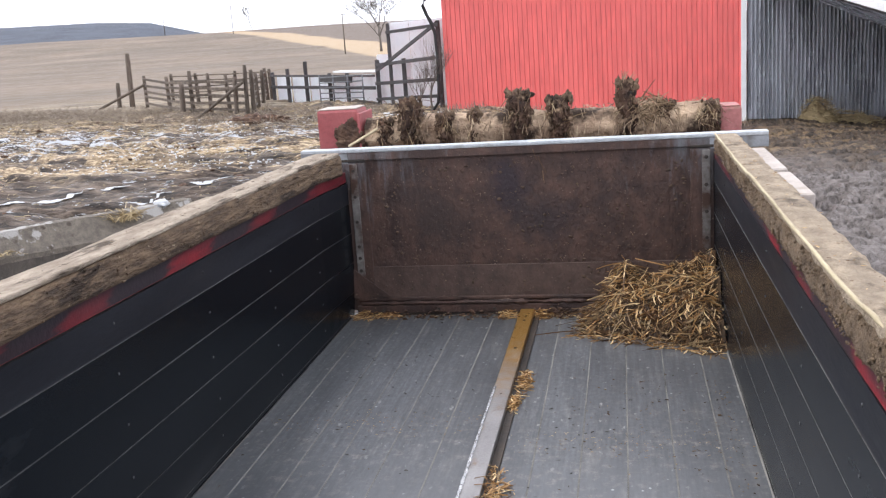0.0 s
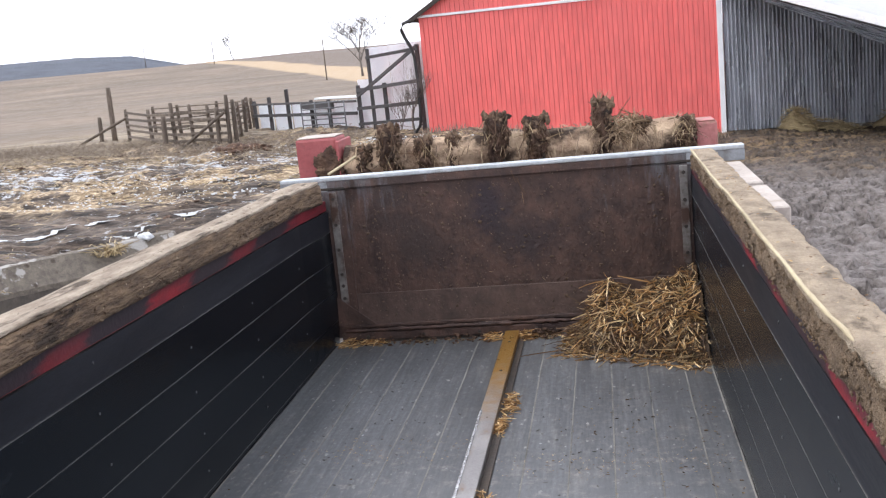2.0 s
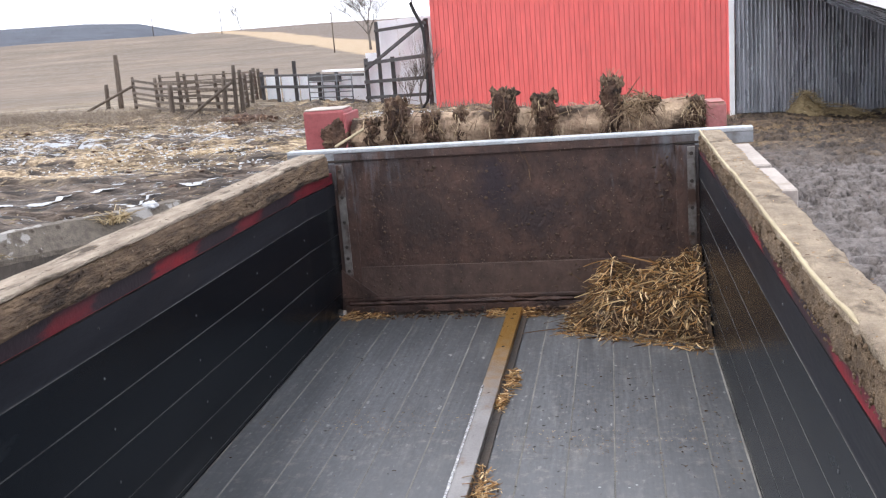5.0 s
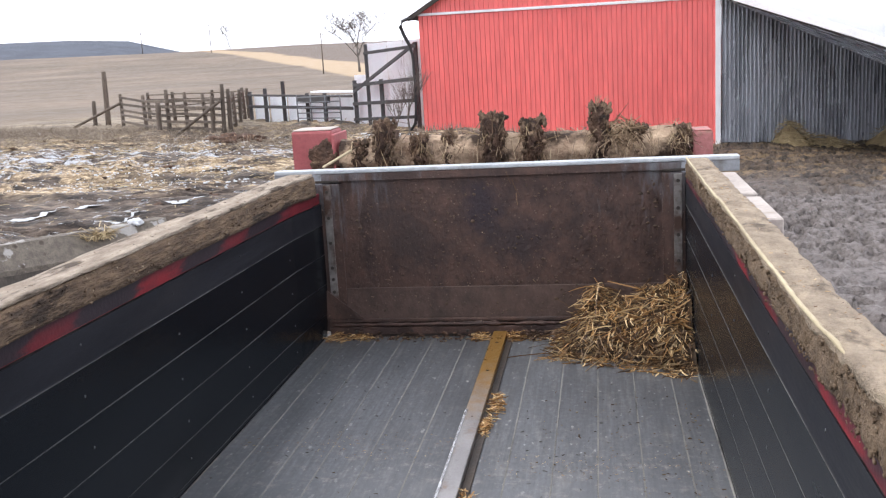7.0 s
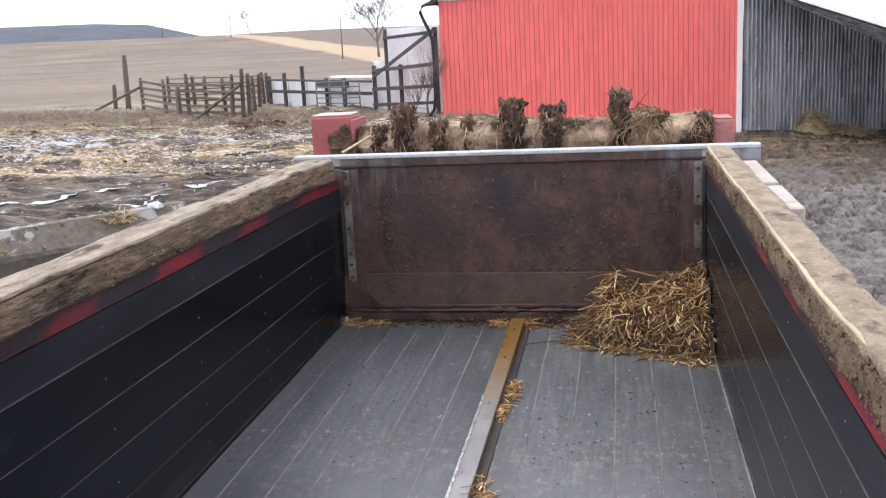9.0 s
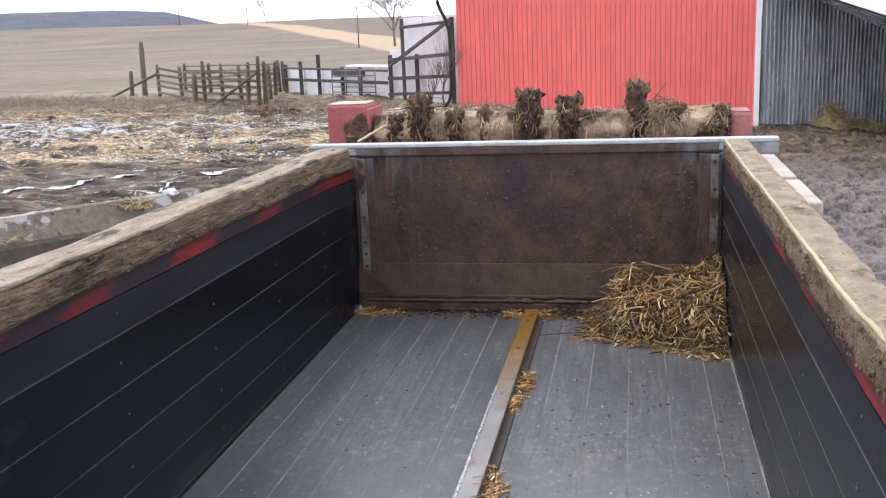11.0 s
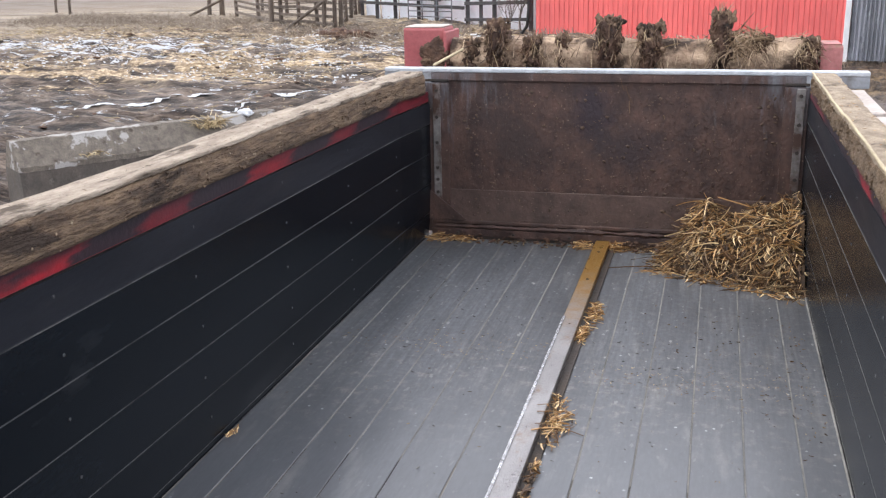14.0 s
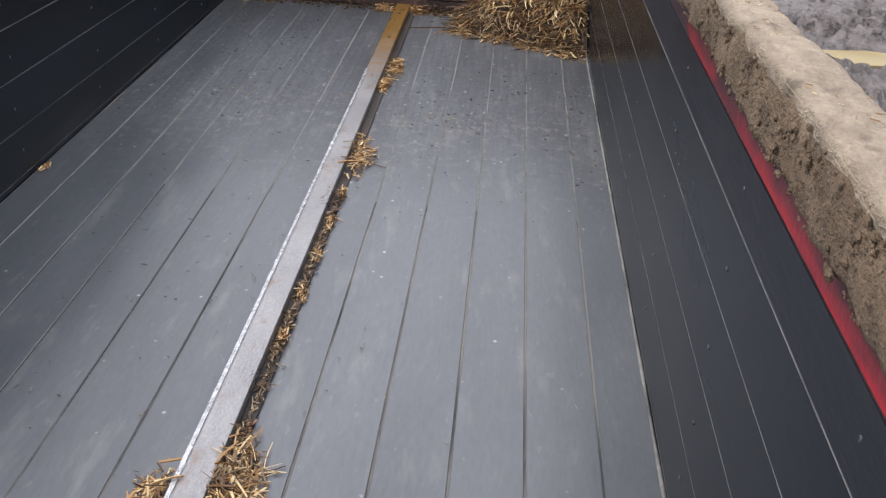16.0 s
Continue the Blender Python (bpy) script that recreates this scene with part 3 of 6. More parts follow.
def ground_base(x, y):
    x, y = np.asarray(x, float), np.asarray(y, float)
    d = np.hypot(x - 0.4, y + 4)
    w = smooth01((d - 30) / 30)
    near = -0.2 + 0.57 * smooth01((2.9 - x) / 6.5) * smooth01((y - 5) / 12)
    near = near - 0.40 * smooth01((x - 3.2) / 4) * smooth01((y - 12) / 8)
    az = np.degrees(np.arctan2(x - 0.4, y + 4))
    far = np.interp(d, FAR_D, FAR_Z)
    far = np.where(far > 0, far * smooth01((6 - az) / 9), far) - 1.5 * smooth01((az - 2) / 6) * smooth01((d - 60) / 60)
    ridge = 38 * smooth01((-20.5 - az) / 6.5) * np.exp(-((d - 1500) / 330) ** 2) * (1 + 0.06 * vnoise(az * 0.9, d * 0.002, 3))
    return near * (1 - w) + far * w + ridge


def gz(x, y):
    return float(ground_base(x, y))


def spaced(lo, hi, step, far, grow=1.13):
    core = list(np.arange(lo, hi, step))
    s, v, up = step, hi, []
    while v < far:
        up.append(v)
        s *= grow
        v += s
    s, v, down = step, lo - step, []
    while v > -far:
        down.append(v)
        s *= grow
        v -= s
    return np.array(sorted(down) + core + up)


SURFACE = []


def surface(x, y):
    """Height of the churned ground itself."""
    xs, ys, z = SURFACE
    return float(z[int(np.searchsorted(ys, y)), int(np.searchsorted(xs, x))])


def build_ground():
    xs, ys = spaced(-19, 9, 0.085, 3300), spaced(-8.0, 27, 0.085, 3300)
    xs = np.unique(np.round(np.concatenate([xs, np.arange(0.9, 8.0, 0.085) + 0.0425]), 4))
    ys = np.unique(np.round(np.concatenate([ys, np.arange(-1.0, 16.0, 0.085) + 0.0425]), 4))
    X, Y = np.meshgrid(xs, ys)
    Z = ground_base(X, Y)
    d = np.hypot(X - 0.4, Y + 4)
    yard = 1 - smooth01((d - 26) / 10)
    left, right = smooth01((0.5 - X) / 1.5), smooth01((X + 0.5) / 1.5)
    wob = 0.5 * vnoise(X * 0.25, Y * 0.25, 9)
    lumps = 0.05 * vnoise(X * 0.9, (Y + wob) * 2.2, 1) + 0.05 * vnoise(X * 2.6, Y * 3.6, 2) + 0.065 * np.abs(vnoise(X * 4.6, Y * 5.0, 4))
    clods = 0.10 * np.clip(vnoise(X * 0.8, Y * 1.1, 5) - 0.45, 0, 1) * (1 + vnoise(X * 4, Y * 4, 6))
    rut_line = np.abs(((Y + 0.20 * X + 0.35 * vnoise(X * 0.22, Y * 0.3, 11)) / 1.7) % 1 - 0.5)
    ruts = -0.17 * smooth01((0.16 - rut_line) / 0.12) * smooth01((Y - 2) / 3)
    near_ruts = smooth01((13.5 - Y) / 2.5)
    ruts = ruts + near_ruts * (0.13 * vnoise(X * 0.17, (Y + 0.12 * X + wob) * 1.9, 61) + 0.10 * np.abs(vnoise(X * 0.5, (Y + 0.12 * X + wob) * 4.2, 62)) + 0.05 * vnoise(X * 2.2, Y * 6.5, 63) - 0.05)
    # treaded mud where the tractor turns
    cx = X + 0.25 * vnoise(X * 0.5, Y * 0.5, 12)
    cy = Y + 0.25 * vnoise(X * 0.5, Y * 0.5, 13)
    tread = 0.025 * vnoise(X * 0.9, Y * 0.9, 14) + 0.012 * vnoise(X * 6, Y * 3.5, 17) + 0.010 * vnoise(X * 11.5, Y * 8, 21)
    for px, py, o, depth, turn in ((0.150, 0.36, 30, 0.130, 0.06), (0.21, 0.50, 40, 0.050, -0.12)):
        u, w = (cx + turn * cy) / px, (cy - turn * cx) / py
        u = u + 0.5 * (np.floor(w) % 2)
        iu, iw = np.floor(u).astype(int), np.floor(w).astype(int)
        jit = lambda k: TABLE[(iu * 7 + 37 * (o + k)) % 256, (iw * 5 + 91 * (o + k)) % 256]
        du, dw = u - iu - 0.5 - 0.34 * (jit(0) - 0.5), w - iw - 0.5 - 0.4 * (jit(1) - 0.5)
        rad = np.sqrt((du / (0.30 + 0.12 * jit(2))) ** 2 + (dw / 0.33) ** 2)
        keep = smooth01((jit(3) - 0.12) / 0.15) * smooth01((vnoise(X * 0.6, Y * 0.8, o) + 0.8) / 0.5)
        tread = tread - depth * keep * smooth01((1.12 - rad) / 0.35) + 0.024 * keep * np.exp(-((rad - 1.35) / 0.25) ** 2)
    tread = tread - 0.06 * smooth01((vnoise(cx * 1.3, cy * 1.0, 51) - 0.40) / 0.2) * (0.5 + 0.5 * vnoise(X * 5, Y * 6, 52))
    field = 0.25 * vnoise(X * 0.05, Y * 0.05, 16) * smooth01((d - 40) / 60)
    Z = Z + yard * (left * (lumps * (1 - 0.45 * near_ruts) + clods + ruts) + right * tread) + field
    wet = smooth01((1.7 - np.hypot((X - 3.66) / 0.44, (Y - 4.38) / 0.28)) / 0.55)
    Z = Z * (1 - wet) - 0.285 * wet
    under = smooth01((1.6 - np.abs(X)) / 0.4) * smooth01((1.6 - Y) / 0.5) * smooth01((Y + 6) / 0.5)
    Z = Z * (1 - under) - 0.2 * under
    SURFACE.extend((xs, ys, Z))
    ny, nx = X.shape
    co = np.stack([X, Y, Z], -1).reshape(-1, 3)
    i = np.arange(nx * ny).reshape(ny, nx)
    quads = np.stack([i[:-1, :-1], i[:-1, 1:], i[1:, 1:], i[1:, :-1]], -1).reshape(-1, 4)
    me = bpy.data.meshes.new("ground")
    me.vertices.add(len(co))
    me.vertices.foreach_set("co", co.ravel())
    me.loops.add(quads.size)
    me.loops.foreach_set("vertex_index", quads.ravel().astype(np.int32))
    me.polygons.add(len(quads))
    me.polygons.foreach_set("loop_start", np.arange(0, quads.size, 4, dtype=np.int32))
    me.polygons.foreach_set("use_smooth", np.ones(len(quads), bool))
    me.update()
    me.validate()
    return me


def ground_material():
    m = bpy.data.materials.new("barnyard_and_fields")
    m.use_nodes = True
    n, l = m.node_tree.nodes, m.node_tree.links
    bsdf = n["Principled BSDF"]
    geo = n.new("ShaderNodeNewGeometry")
    pos = geo.outputs["Position"]
    sep = n.new("ShaderNodeSeparateXYZ")
    l.new(pos, sep.inputs[0])

    def math_node(op, a, b=None):
        x = n.new("ShaderNodeMath")
        x.operation = op
        for s, v in zip(x.inputs, (a, b)):
            if v is None:
                continue
            if isinstance(v, (int, float)):
                s.default_value = v
            else:
                l.new(v, s)
        return x.outputs[0]

    def fade(src, lo, hi, out=(0.0, 1.0)):
        x = n.new("ShaderNodeMapRange")
        x.interpolation_type = "SMOOTHSTEP"
        x.inputs[1].default_value, x.inputs[2].default_value = lo, hi
        x.inputs[3].default_value, x.inputs[4].default_value = out
        l.new(src, x.inputs[0])
        return x.outputs[0]

    def tex(scale, stretch=(1, 1, 1), detail=7.0, rough=0.62, shift=0.0):
        mp = n.new("ShaderNodeMapping")
        mp.inputs["Scale"].default_value = stretch
        mp.inputs["Location"].default_value = (shift, shift * 0.7, 0)
        l.new(pos, mp.inputs[0])
        t = n.new("ShaderNodeTexNoise")
        t.inputs["Scale"].default_value, t.inputs["Detail"].default_value, t.inputs["Roughness"].default_value = scale, detail, rough
        l.new(mp.outputs[0], t.inputs["Vector"])
        return t.outputs["Fac"]

    def ramp(src, *stops):
        r = n.new("ShaderNodeValToRGB")
        els = r.color_ramp.elements
        els[0].position, els[0].color = stops[0][0], (*stops[0][1], 1)
        els[1].position, els[1].color = stops[-1][0], (*stops[-1][1], 1)
        for p, c in stops[1:-1]:
            els.new(p).color = (*c, 1)
        l.new(src, r.inputs[0])
        return r.outputs[0]

    def mix(f, a, b):
        x = n.new("ShaderNodeMixRGB")
        for s, v in zip(x.inputs, (f, a, b)):
            if isinstance(v, (int, float)):
                s.default_value = v
            elif isinstance(v, tuple):
                s.default_value = (*v, 1)
            else:
                l.new(v, s)
        return x.outputs[0]

    x, y = sep.outputs[0], sep.outputs[1]
    dist = math_node("SQRT", math_node("ADD", math_node("MULTIPLY", x, x), math_node("MULTIPLY", y, y)))
    # trampled straw, dung and thaw water on the cattle yard
    def over(share, noise_fac, soft=0.03):
        """1 where the noise lies below the share of the ground that is covered."""
        return fade(math_node("SUBTRACT", share, noise_fac), -soft, soft)

    belt = math_node("ADD", math_node("ADD", y, math_node("MULTIPLY", x, -0.10)), math_node("MULTIPLY", tex(0.35, (0.5, 1, 1), 4), 4.0))
    belt = fade(belt, 7.0, 26.0)
    grey = lambda v: (v, v, v)
    mud_dark = ramp(tex(4.5, (0.26, 1.35, 1), 9, 0.76), (0.42, (0.014, 0.010, 0.008)), (0.5, (0.066, 0.048, 0.037)), (0.66, (0.23, 0.180, 0.142)))
    straw_col = ramp(tex(13.0, (0.55, 1.3, 1), 7, 0.72, 3), (0.36, (0.11, 0.075, 0.045)), (0.5, (0.34, 0.25, 0.155)), (0.64, (0.74, 0.60, 0.41)))
    straw_share = ramp(belt, (0.0, grey(0.34)), (0.20, grey(0.35)), (0.30, grey(0.43)), (0.38, grey(0.54)), (0.50, grey(0.51)), (0.62, grey(0.45)), (0.78, grey(0.50)), (1.0, grey(0.51)))
    yard = mix(over(straw_share, tex(2.6, (0.42, 1.5, 1), 10, 0.76)), mud_dark, straw_col)
    bands = math_node("MULTIPLY", fade(tex(0.85, (0.10, 1.25, 1), 5, 0.6, 71), 0.49, 0.56), fade(y, 18.5, 12.0, (0.35, 0.85)))
    yard = mix(bands, yard, mud_dark)
    snow_share = ramp(belt, (0.0, grey(0.30)), (0.12, grey(0.40)), (0.28, grey(0.41)), (0.40, grey(0.35)), (0.54, grey(0.43)), (0.68, grey(0.44)), (0.80, grey(0.36)), (1.0, grey(0.30)))
    icy = math_node("MULTIPLY", math_node("MULTIPLY", fade(y, 13.5, 15.5), fade(y, 23.0, 20.0)), fade(x, -8.5, -11.5, (0.0, 0.06)))
    snow = over(math_node("ADD", snow_share, icy), tex(4.6, (0.40, 1.6, 1), 10, 0.78, 13), 0.012)
    snow = math_node("MULTIPLY", snow, math_node("MULTIPLY", fade(x, -1.5, -3.5), fade(y, 3.0, 7.0, (0.3, 1.0))))
    yard = mix(snow, yard, (0.50, 0.52, 0.55))
    # churned grey mud by the metal shed
    churn = tex(9.0, (0.60, 1.35, 1), 6, 0.64)
    soil = tex(13.0, (1.0, 0.60, 1), 5, 0.66, 5)
    mud = ramp(soil, (0.36, (0.070, 0.059, 0.053)), (0.445, (0.145, 0.125, 0.116)), (0.56, (0.190, 0.167, 0.157)), (0.70, (0.250, 0.222, 0.209)))
    pit_map = n.new("ShaderNodeMapping")
    pit_map.inputs["Scale"].default_value = (5.6, 2.6, 0.0)
    pit_map.inputs["Rotation"].default_value = (0, 0, 0.15)
    l.new(pos, pit_map.inputs[0])
    warp = n.new("ShaderNodeMixRGB")
    warp.blend_type = "ADD"
    warp.inputs[0].default_value = 0.8
    l.new(pit_map.outputs[0], warp.inputs[1])
    warp_tex = n.new("ShaderNodeTexNoise")
    warp_tex.inputs["Scale"].default_value = 3.0
    l.new(pos, warp_tex.inputs["Vector"])
    l.new(warp_tex.outputs["Color"], warp.inputs[2])
    lug = n.new("ShaderNodeTexVoronoi")
    lug.inputs["Scale"].default_value, lug.inputs["Randomness"].default_value = 1.0, 0.75
    l.new(warp.outputs[0], lug.inputs["Vector"])
    # dark spots of lug-hole size: painted shade mixed with wet mud
    lug_shade = math_node("MULTIPLY", fade(lug.outputs["Distance"], 0.36, 0.24, (0.0, 0.35)), fade(tex(0.9, (1, 1, 1), 3, 0.5, 33), 0.36, 0.50))
    mud = mix(lug_shade, mud, (0.028, 0.022, 0.020))
    # lug-hole shade painted in by height as dark wet mud
    pit_shade = math_node("MULTIPLY", fade(math_node("ADD", sep.outputs[2], math_node("MULTIPLY", tex(5.0, (1, 1, 1), 4, 0.6, 44), 0.06)), -0.225, -0.285), fade(y, 13.0, 10.5))
    mud = mix(math_node("MULTIPLY", pit_shade, 0.65), mud, (0.034, 0.028, 0.026))
    mud_dry = ramp(tex(4.5, (1.1, 0.7, 1), 8, 0.74, 8), (0.40, (0.020, 0.015, 0.012)), (0.48, (0.075, 0.056, 0.042)), (0.66, (0.155, 0.115, 0.080)))
    mud_straw = over(fade(y, 8.0, 15.0, (0.30, 0.47)), tex(1.8, (0.8, 0.9, 1), 9, 0.76, 27), 0.04)
    mud = mix(fade(math_node("ADD", y, math_node("MULTIPLY", tex(0.7, (1, 1, 1), 4, 0.6, 2), 5.0)), 13.0, 16.0), mud, mix(mud_straw, mud_dry, (0.205, 0.145, 0.085)))
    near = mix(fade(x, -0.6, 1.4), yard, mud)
    # winter fields and the wooded ridge
    field = ramp(tex(0.035, (0.7, 0.8, 1), 10, 0.62), (0.3, (0.088, 0.062, 0.041)), (0.5, (0.138, 0.101, 0.068)), (0.7, (0.205, 0.152, 0.104)))
    az = math_node("ARCTAN2", math_node("SUBTRACT", x, 0.4), math_node("ADD", y, 4.0))
    edge = math_node("ADD", dist, math_node("MULTIPLY", tex(0.02, (1, 1, 1), 5), 50.0))
    off = math_node("ADD", az, 0.384)
    start = math_node("ADD", math_node("MULTIPLY", off, -2740.0), 590.0)
    stop = math_node("ADD", math_node("MULTIPLY", off, -1975.0), 640.0)
    stubble = math_node("MULTIPLY", fade(math_node("SUBTRACT", edge, start), -8.0, 22.0), fade(math_node("SUBTRACT", stop, edge), -12.0, 12.0))
    stubble = math_node("MULTIPLY", stubble, fade(az, -0.42, -0.37))
    field = mix(stubble, field, (0.37, 0.27, 0.165))
    plough = math_node("MULTIPLY", fade(math_node("SUBTRACT", edge, stop), -10.0, 20.0), fade(az, -0.40, -0.34))
    field = mix(plough, field, (0.125, 0.092, 0.069))
    # blue mixed into the ridge's tree colour as distance haze
    hazy_woods = ramp(tex(0.03, (1, 1, 2), 8), (0.35, (0.026, 0.034, 0.054)), (0.65, (0.055, 0.067, 0.094)))
    field = mix(fade(dist, 800.0, 950.0), field, hazy_woods)
    dry = ramp(tex(1.2, (0.5, 1.0, 1), 6, 0.6, 17), (0.35, (0.13, 0.10, 0.07)), (0.65, (0.30, 0.24, 0.165)))
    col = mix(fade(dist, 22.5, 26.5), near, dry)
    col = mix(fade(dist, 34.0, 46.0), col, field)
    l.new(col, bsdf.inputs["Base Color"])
    wet = fade(tex(0.9, (0.6, 1.2, 1), 4, 0.5, 41), 0.42, 0.6, (0.66, 0.95))
    l.new(wet, bsdf.inputs["Roughness"])
    bp = n.new("ShaderNodeBump")
    bp.inputs["Strength"].default_value, bp.inputs["Distance"].default_value = 1.0, 0.09
    l.new(math_node("MULTIPLY", churn, fade(dist, 60.0, 25.0)), bp.inputs["Height"])
    l.new(bp.outputs[0], bsdf.inputs["Normal"])
    return m


ground_me = build_ground()
ground_me.materials.append(ground_material())
ground = tagged(new("ground", ground_me), "muddy barnyard with trampled straw, old snow and winter fields", "ground", "", "structure")

# ---- manure spreader ----
FLOOR, TOP, Y0, Y1 = 1.0, 1.745, -4.95, 0.0
spreader = thing("manure_spreader", (0, -2.0, -0.2), "manure spreader box with black plastic lining, dirty endgate and beater", "manure spreader")
SP = spreader.matrix_world.inverted()


def under_spreader(ob):
    ob.parent = spreader
    ob.matrix_parent_inverse = SP
    return ob


def sp(name, bm, material, label="", smooth=False):
    return under_spreader(link(name, bm, material, None, label, smooth))


def build_floor():
    base = sp("floor_pan", box(-0.80, 0.80, Y0, 0.30, 0.90, 0.968), M_DARKSTEEL, "dark steel floor pan below the boards")
    edges = [-0.762, -0.660, -0.527, -0.413, -0.281, -0.140, -0.002, 0.141, 0.272, 0.400, 0.526, 0.657, 0.762]
    for a, b in zip(edges, edges[1:]):
        bm = box(a + 0.0019, b - 0.0019, Y0 + 0.02, 0.02, 0.9685, FLOOR, 0.0011)
        link("floor_board", bm, M_FLOOR, base)
        part("joint_dirt", box(b - 0.0018, b + 0.0018, Y0 + 0.02, -1.95, 0.9686, FLOOR - 0.0016), M_JOINT, base, "dirt packed in the floor joint")
        part("joint_dust", box(b - 0.0018, b + 0.0018, -1.948, 0.0, 0.9686, FLOOR - 0.0002), M_DUST, base, "pale dust packed in the floor joint")
    return base


floor_pan = build_floor()


def settle(p):
    """The windward side of the box sags towards the endgate and is pressed in at the corner."""
    y = max(-2.9, min(0.0, p[1]))
    sag = 0.0145 * (y + 2.9) * max(0.0, min(1.0, (p[2] - 1.0) / 0.12))
    sag *= 1 - 0.55 * max(0.0, min(1.0, (p[2] - 1.668) / 0.077))
    q = max(0.0, (y + 0.42) / 0.42)
    return Vector((p[0] + 0.020 * q * q * (3 - 2 * q) * max(0.0, min(1.0, (p[2] - 1.0) / 0.2)), p[1], p[2] - sag))


def settled(bm, s):
    if s < 0:
        for v in bm.verts:
            v.co = settle(v.co)
    return bm


def long_board(x0, x1, y0, y1, z0, z1, step=0.12):
    """A thin board cut into lengths, so that it can follow the sag of the wall."""
    n = max(2, int((y1 - y0) / step))
    bm = bmesh.new()
    rings = [[bm.verts.new((x, y0 + (y1 - y0) * j / n, z)) for x, z in ((x0, z0), (x1, z0), (x1, z1), (x0, z1))] for j in range(n + 1)]
    for a, b in zip(rings, rings[1:]):
        for k in range(4):
            bm.faces.new((a[k], a[(k + 1) % 4], b[(k + 1) % 4], b[k]))
    bm.faces.new(rings[0][::-1])
    bm.faces.new(rings[-1])
    bmesh.ops.recalc_face_normals(bm, faces=bm.faces[:])
    return bm


def build_side(s):
    wall = sp("side_wall", box(*sorted((s * 0.781, s * 0.80)), Y0, -0.002, 0.90, 1.64, 0.003), M_REDPAINT, "red painted outer steel side panel")
    part("dust_backing", settled(long_board(*sorted((s * 0.7580, s * 0.7805)), Y0 + 0.01, -0.004, 0.972, 1.615), s), M_SEAM if s > 0 else M_SEAM_LEFT, wall, "dust caught in the joints between boards")
    zs = [0.990, 1.020, 1.150, 1.278, 1.405, 1.532, 1.622] if s < 0 else [0.990, 1.010, 1.139, 1.273, 1.406, 1.534, 1.626]
    for a, b in zip(zs, zs[1:]):
        part("side_board", settled(long_board(*sorted((s * 0.7575, s * 0.7597)), Y0 + 0.02, -0.006, a + 0.0018, b - 0.0018), s), M_POLYDUSTY if b > 1.6 else M_POLY, wall, "dusty upper lining board" if b > 1.6 else "")
    part("red_strip", settled(long_board(*sorted((s * 0.7595, s * 0.7800)), Y0 + 0.02, -0.02, 1.6265, 1.668), s), M_REDSTRIP if s < 0 else M_REDSTRIP_OPEN, wall, "scuffed red painted steel edge")
    rivet = bolt_mesh(0.0045, 0.003)
    rivet.materials.append(M_RIVET)
    k = 0
    for z in (1.09, 1.205, 1.335, 1.465, 1.585):
        for i in range(8):
            y = -0.43 - 0.52 * i
            at = Vector((s * 0.7575, y + 0.006 * math.sin(9 * k), z))
            at = settle(at) if s < 0 else at
            piece("rivet", rivet, wall, pose(at.x, at.y, at.z, 0, -90 * s, 0))
            k += 1
    pts, rad = [], []
    for i in range(200):
        y = Y0 + 0.03 + (4.85) * i / 199
        pts.append((s * 0.7545, y, FLOOR + 0.001))
        rad.append((0.0034 if s > 0 else 0.0012) + (0.0028 if s > 0 else 0.0014) * noise.noise(Vector((s * 5, y * 6, 0))) + 0.0010 * noise.noise(Vector((s * 5, y * 41, 0))))
    # thinner and darker along the left wall
    part("edge_dust", tube(pts, [max(0.0004, r) for r in rad], 6), M_DUST if s > 0 else M_JOINT, wall, "dust caked along the floor edge", True)
    return wall


build_side(-1)
build_side(1)


def rail_rise(bm):
    """The worn timber stands higher towards the front of the box."""
    for v in bm.verts:
        q = max(0.0, min(1.0, (-v.co.y - 2.2) / 1.1))
        v.co.z += max(0.0, v.co.z - 1.668) * (0.42 * q * q * (3 - 2 * q)) - (0.006 if v.co.z > 1.70 and v.co.y > -1.2 else 0)
    return bm


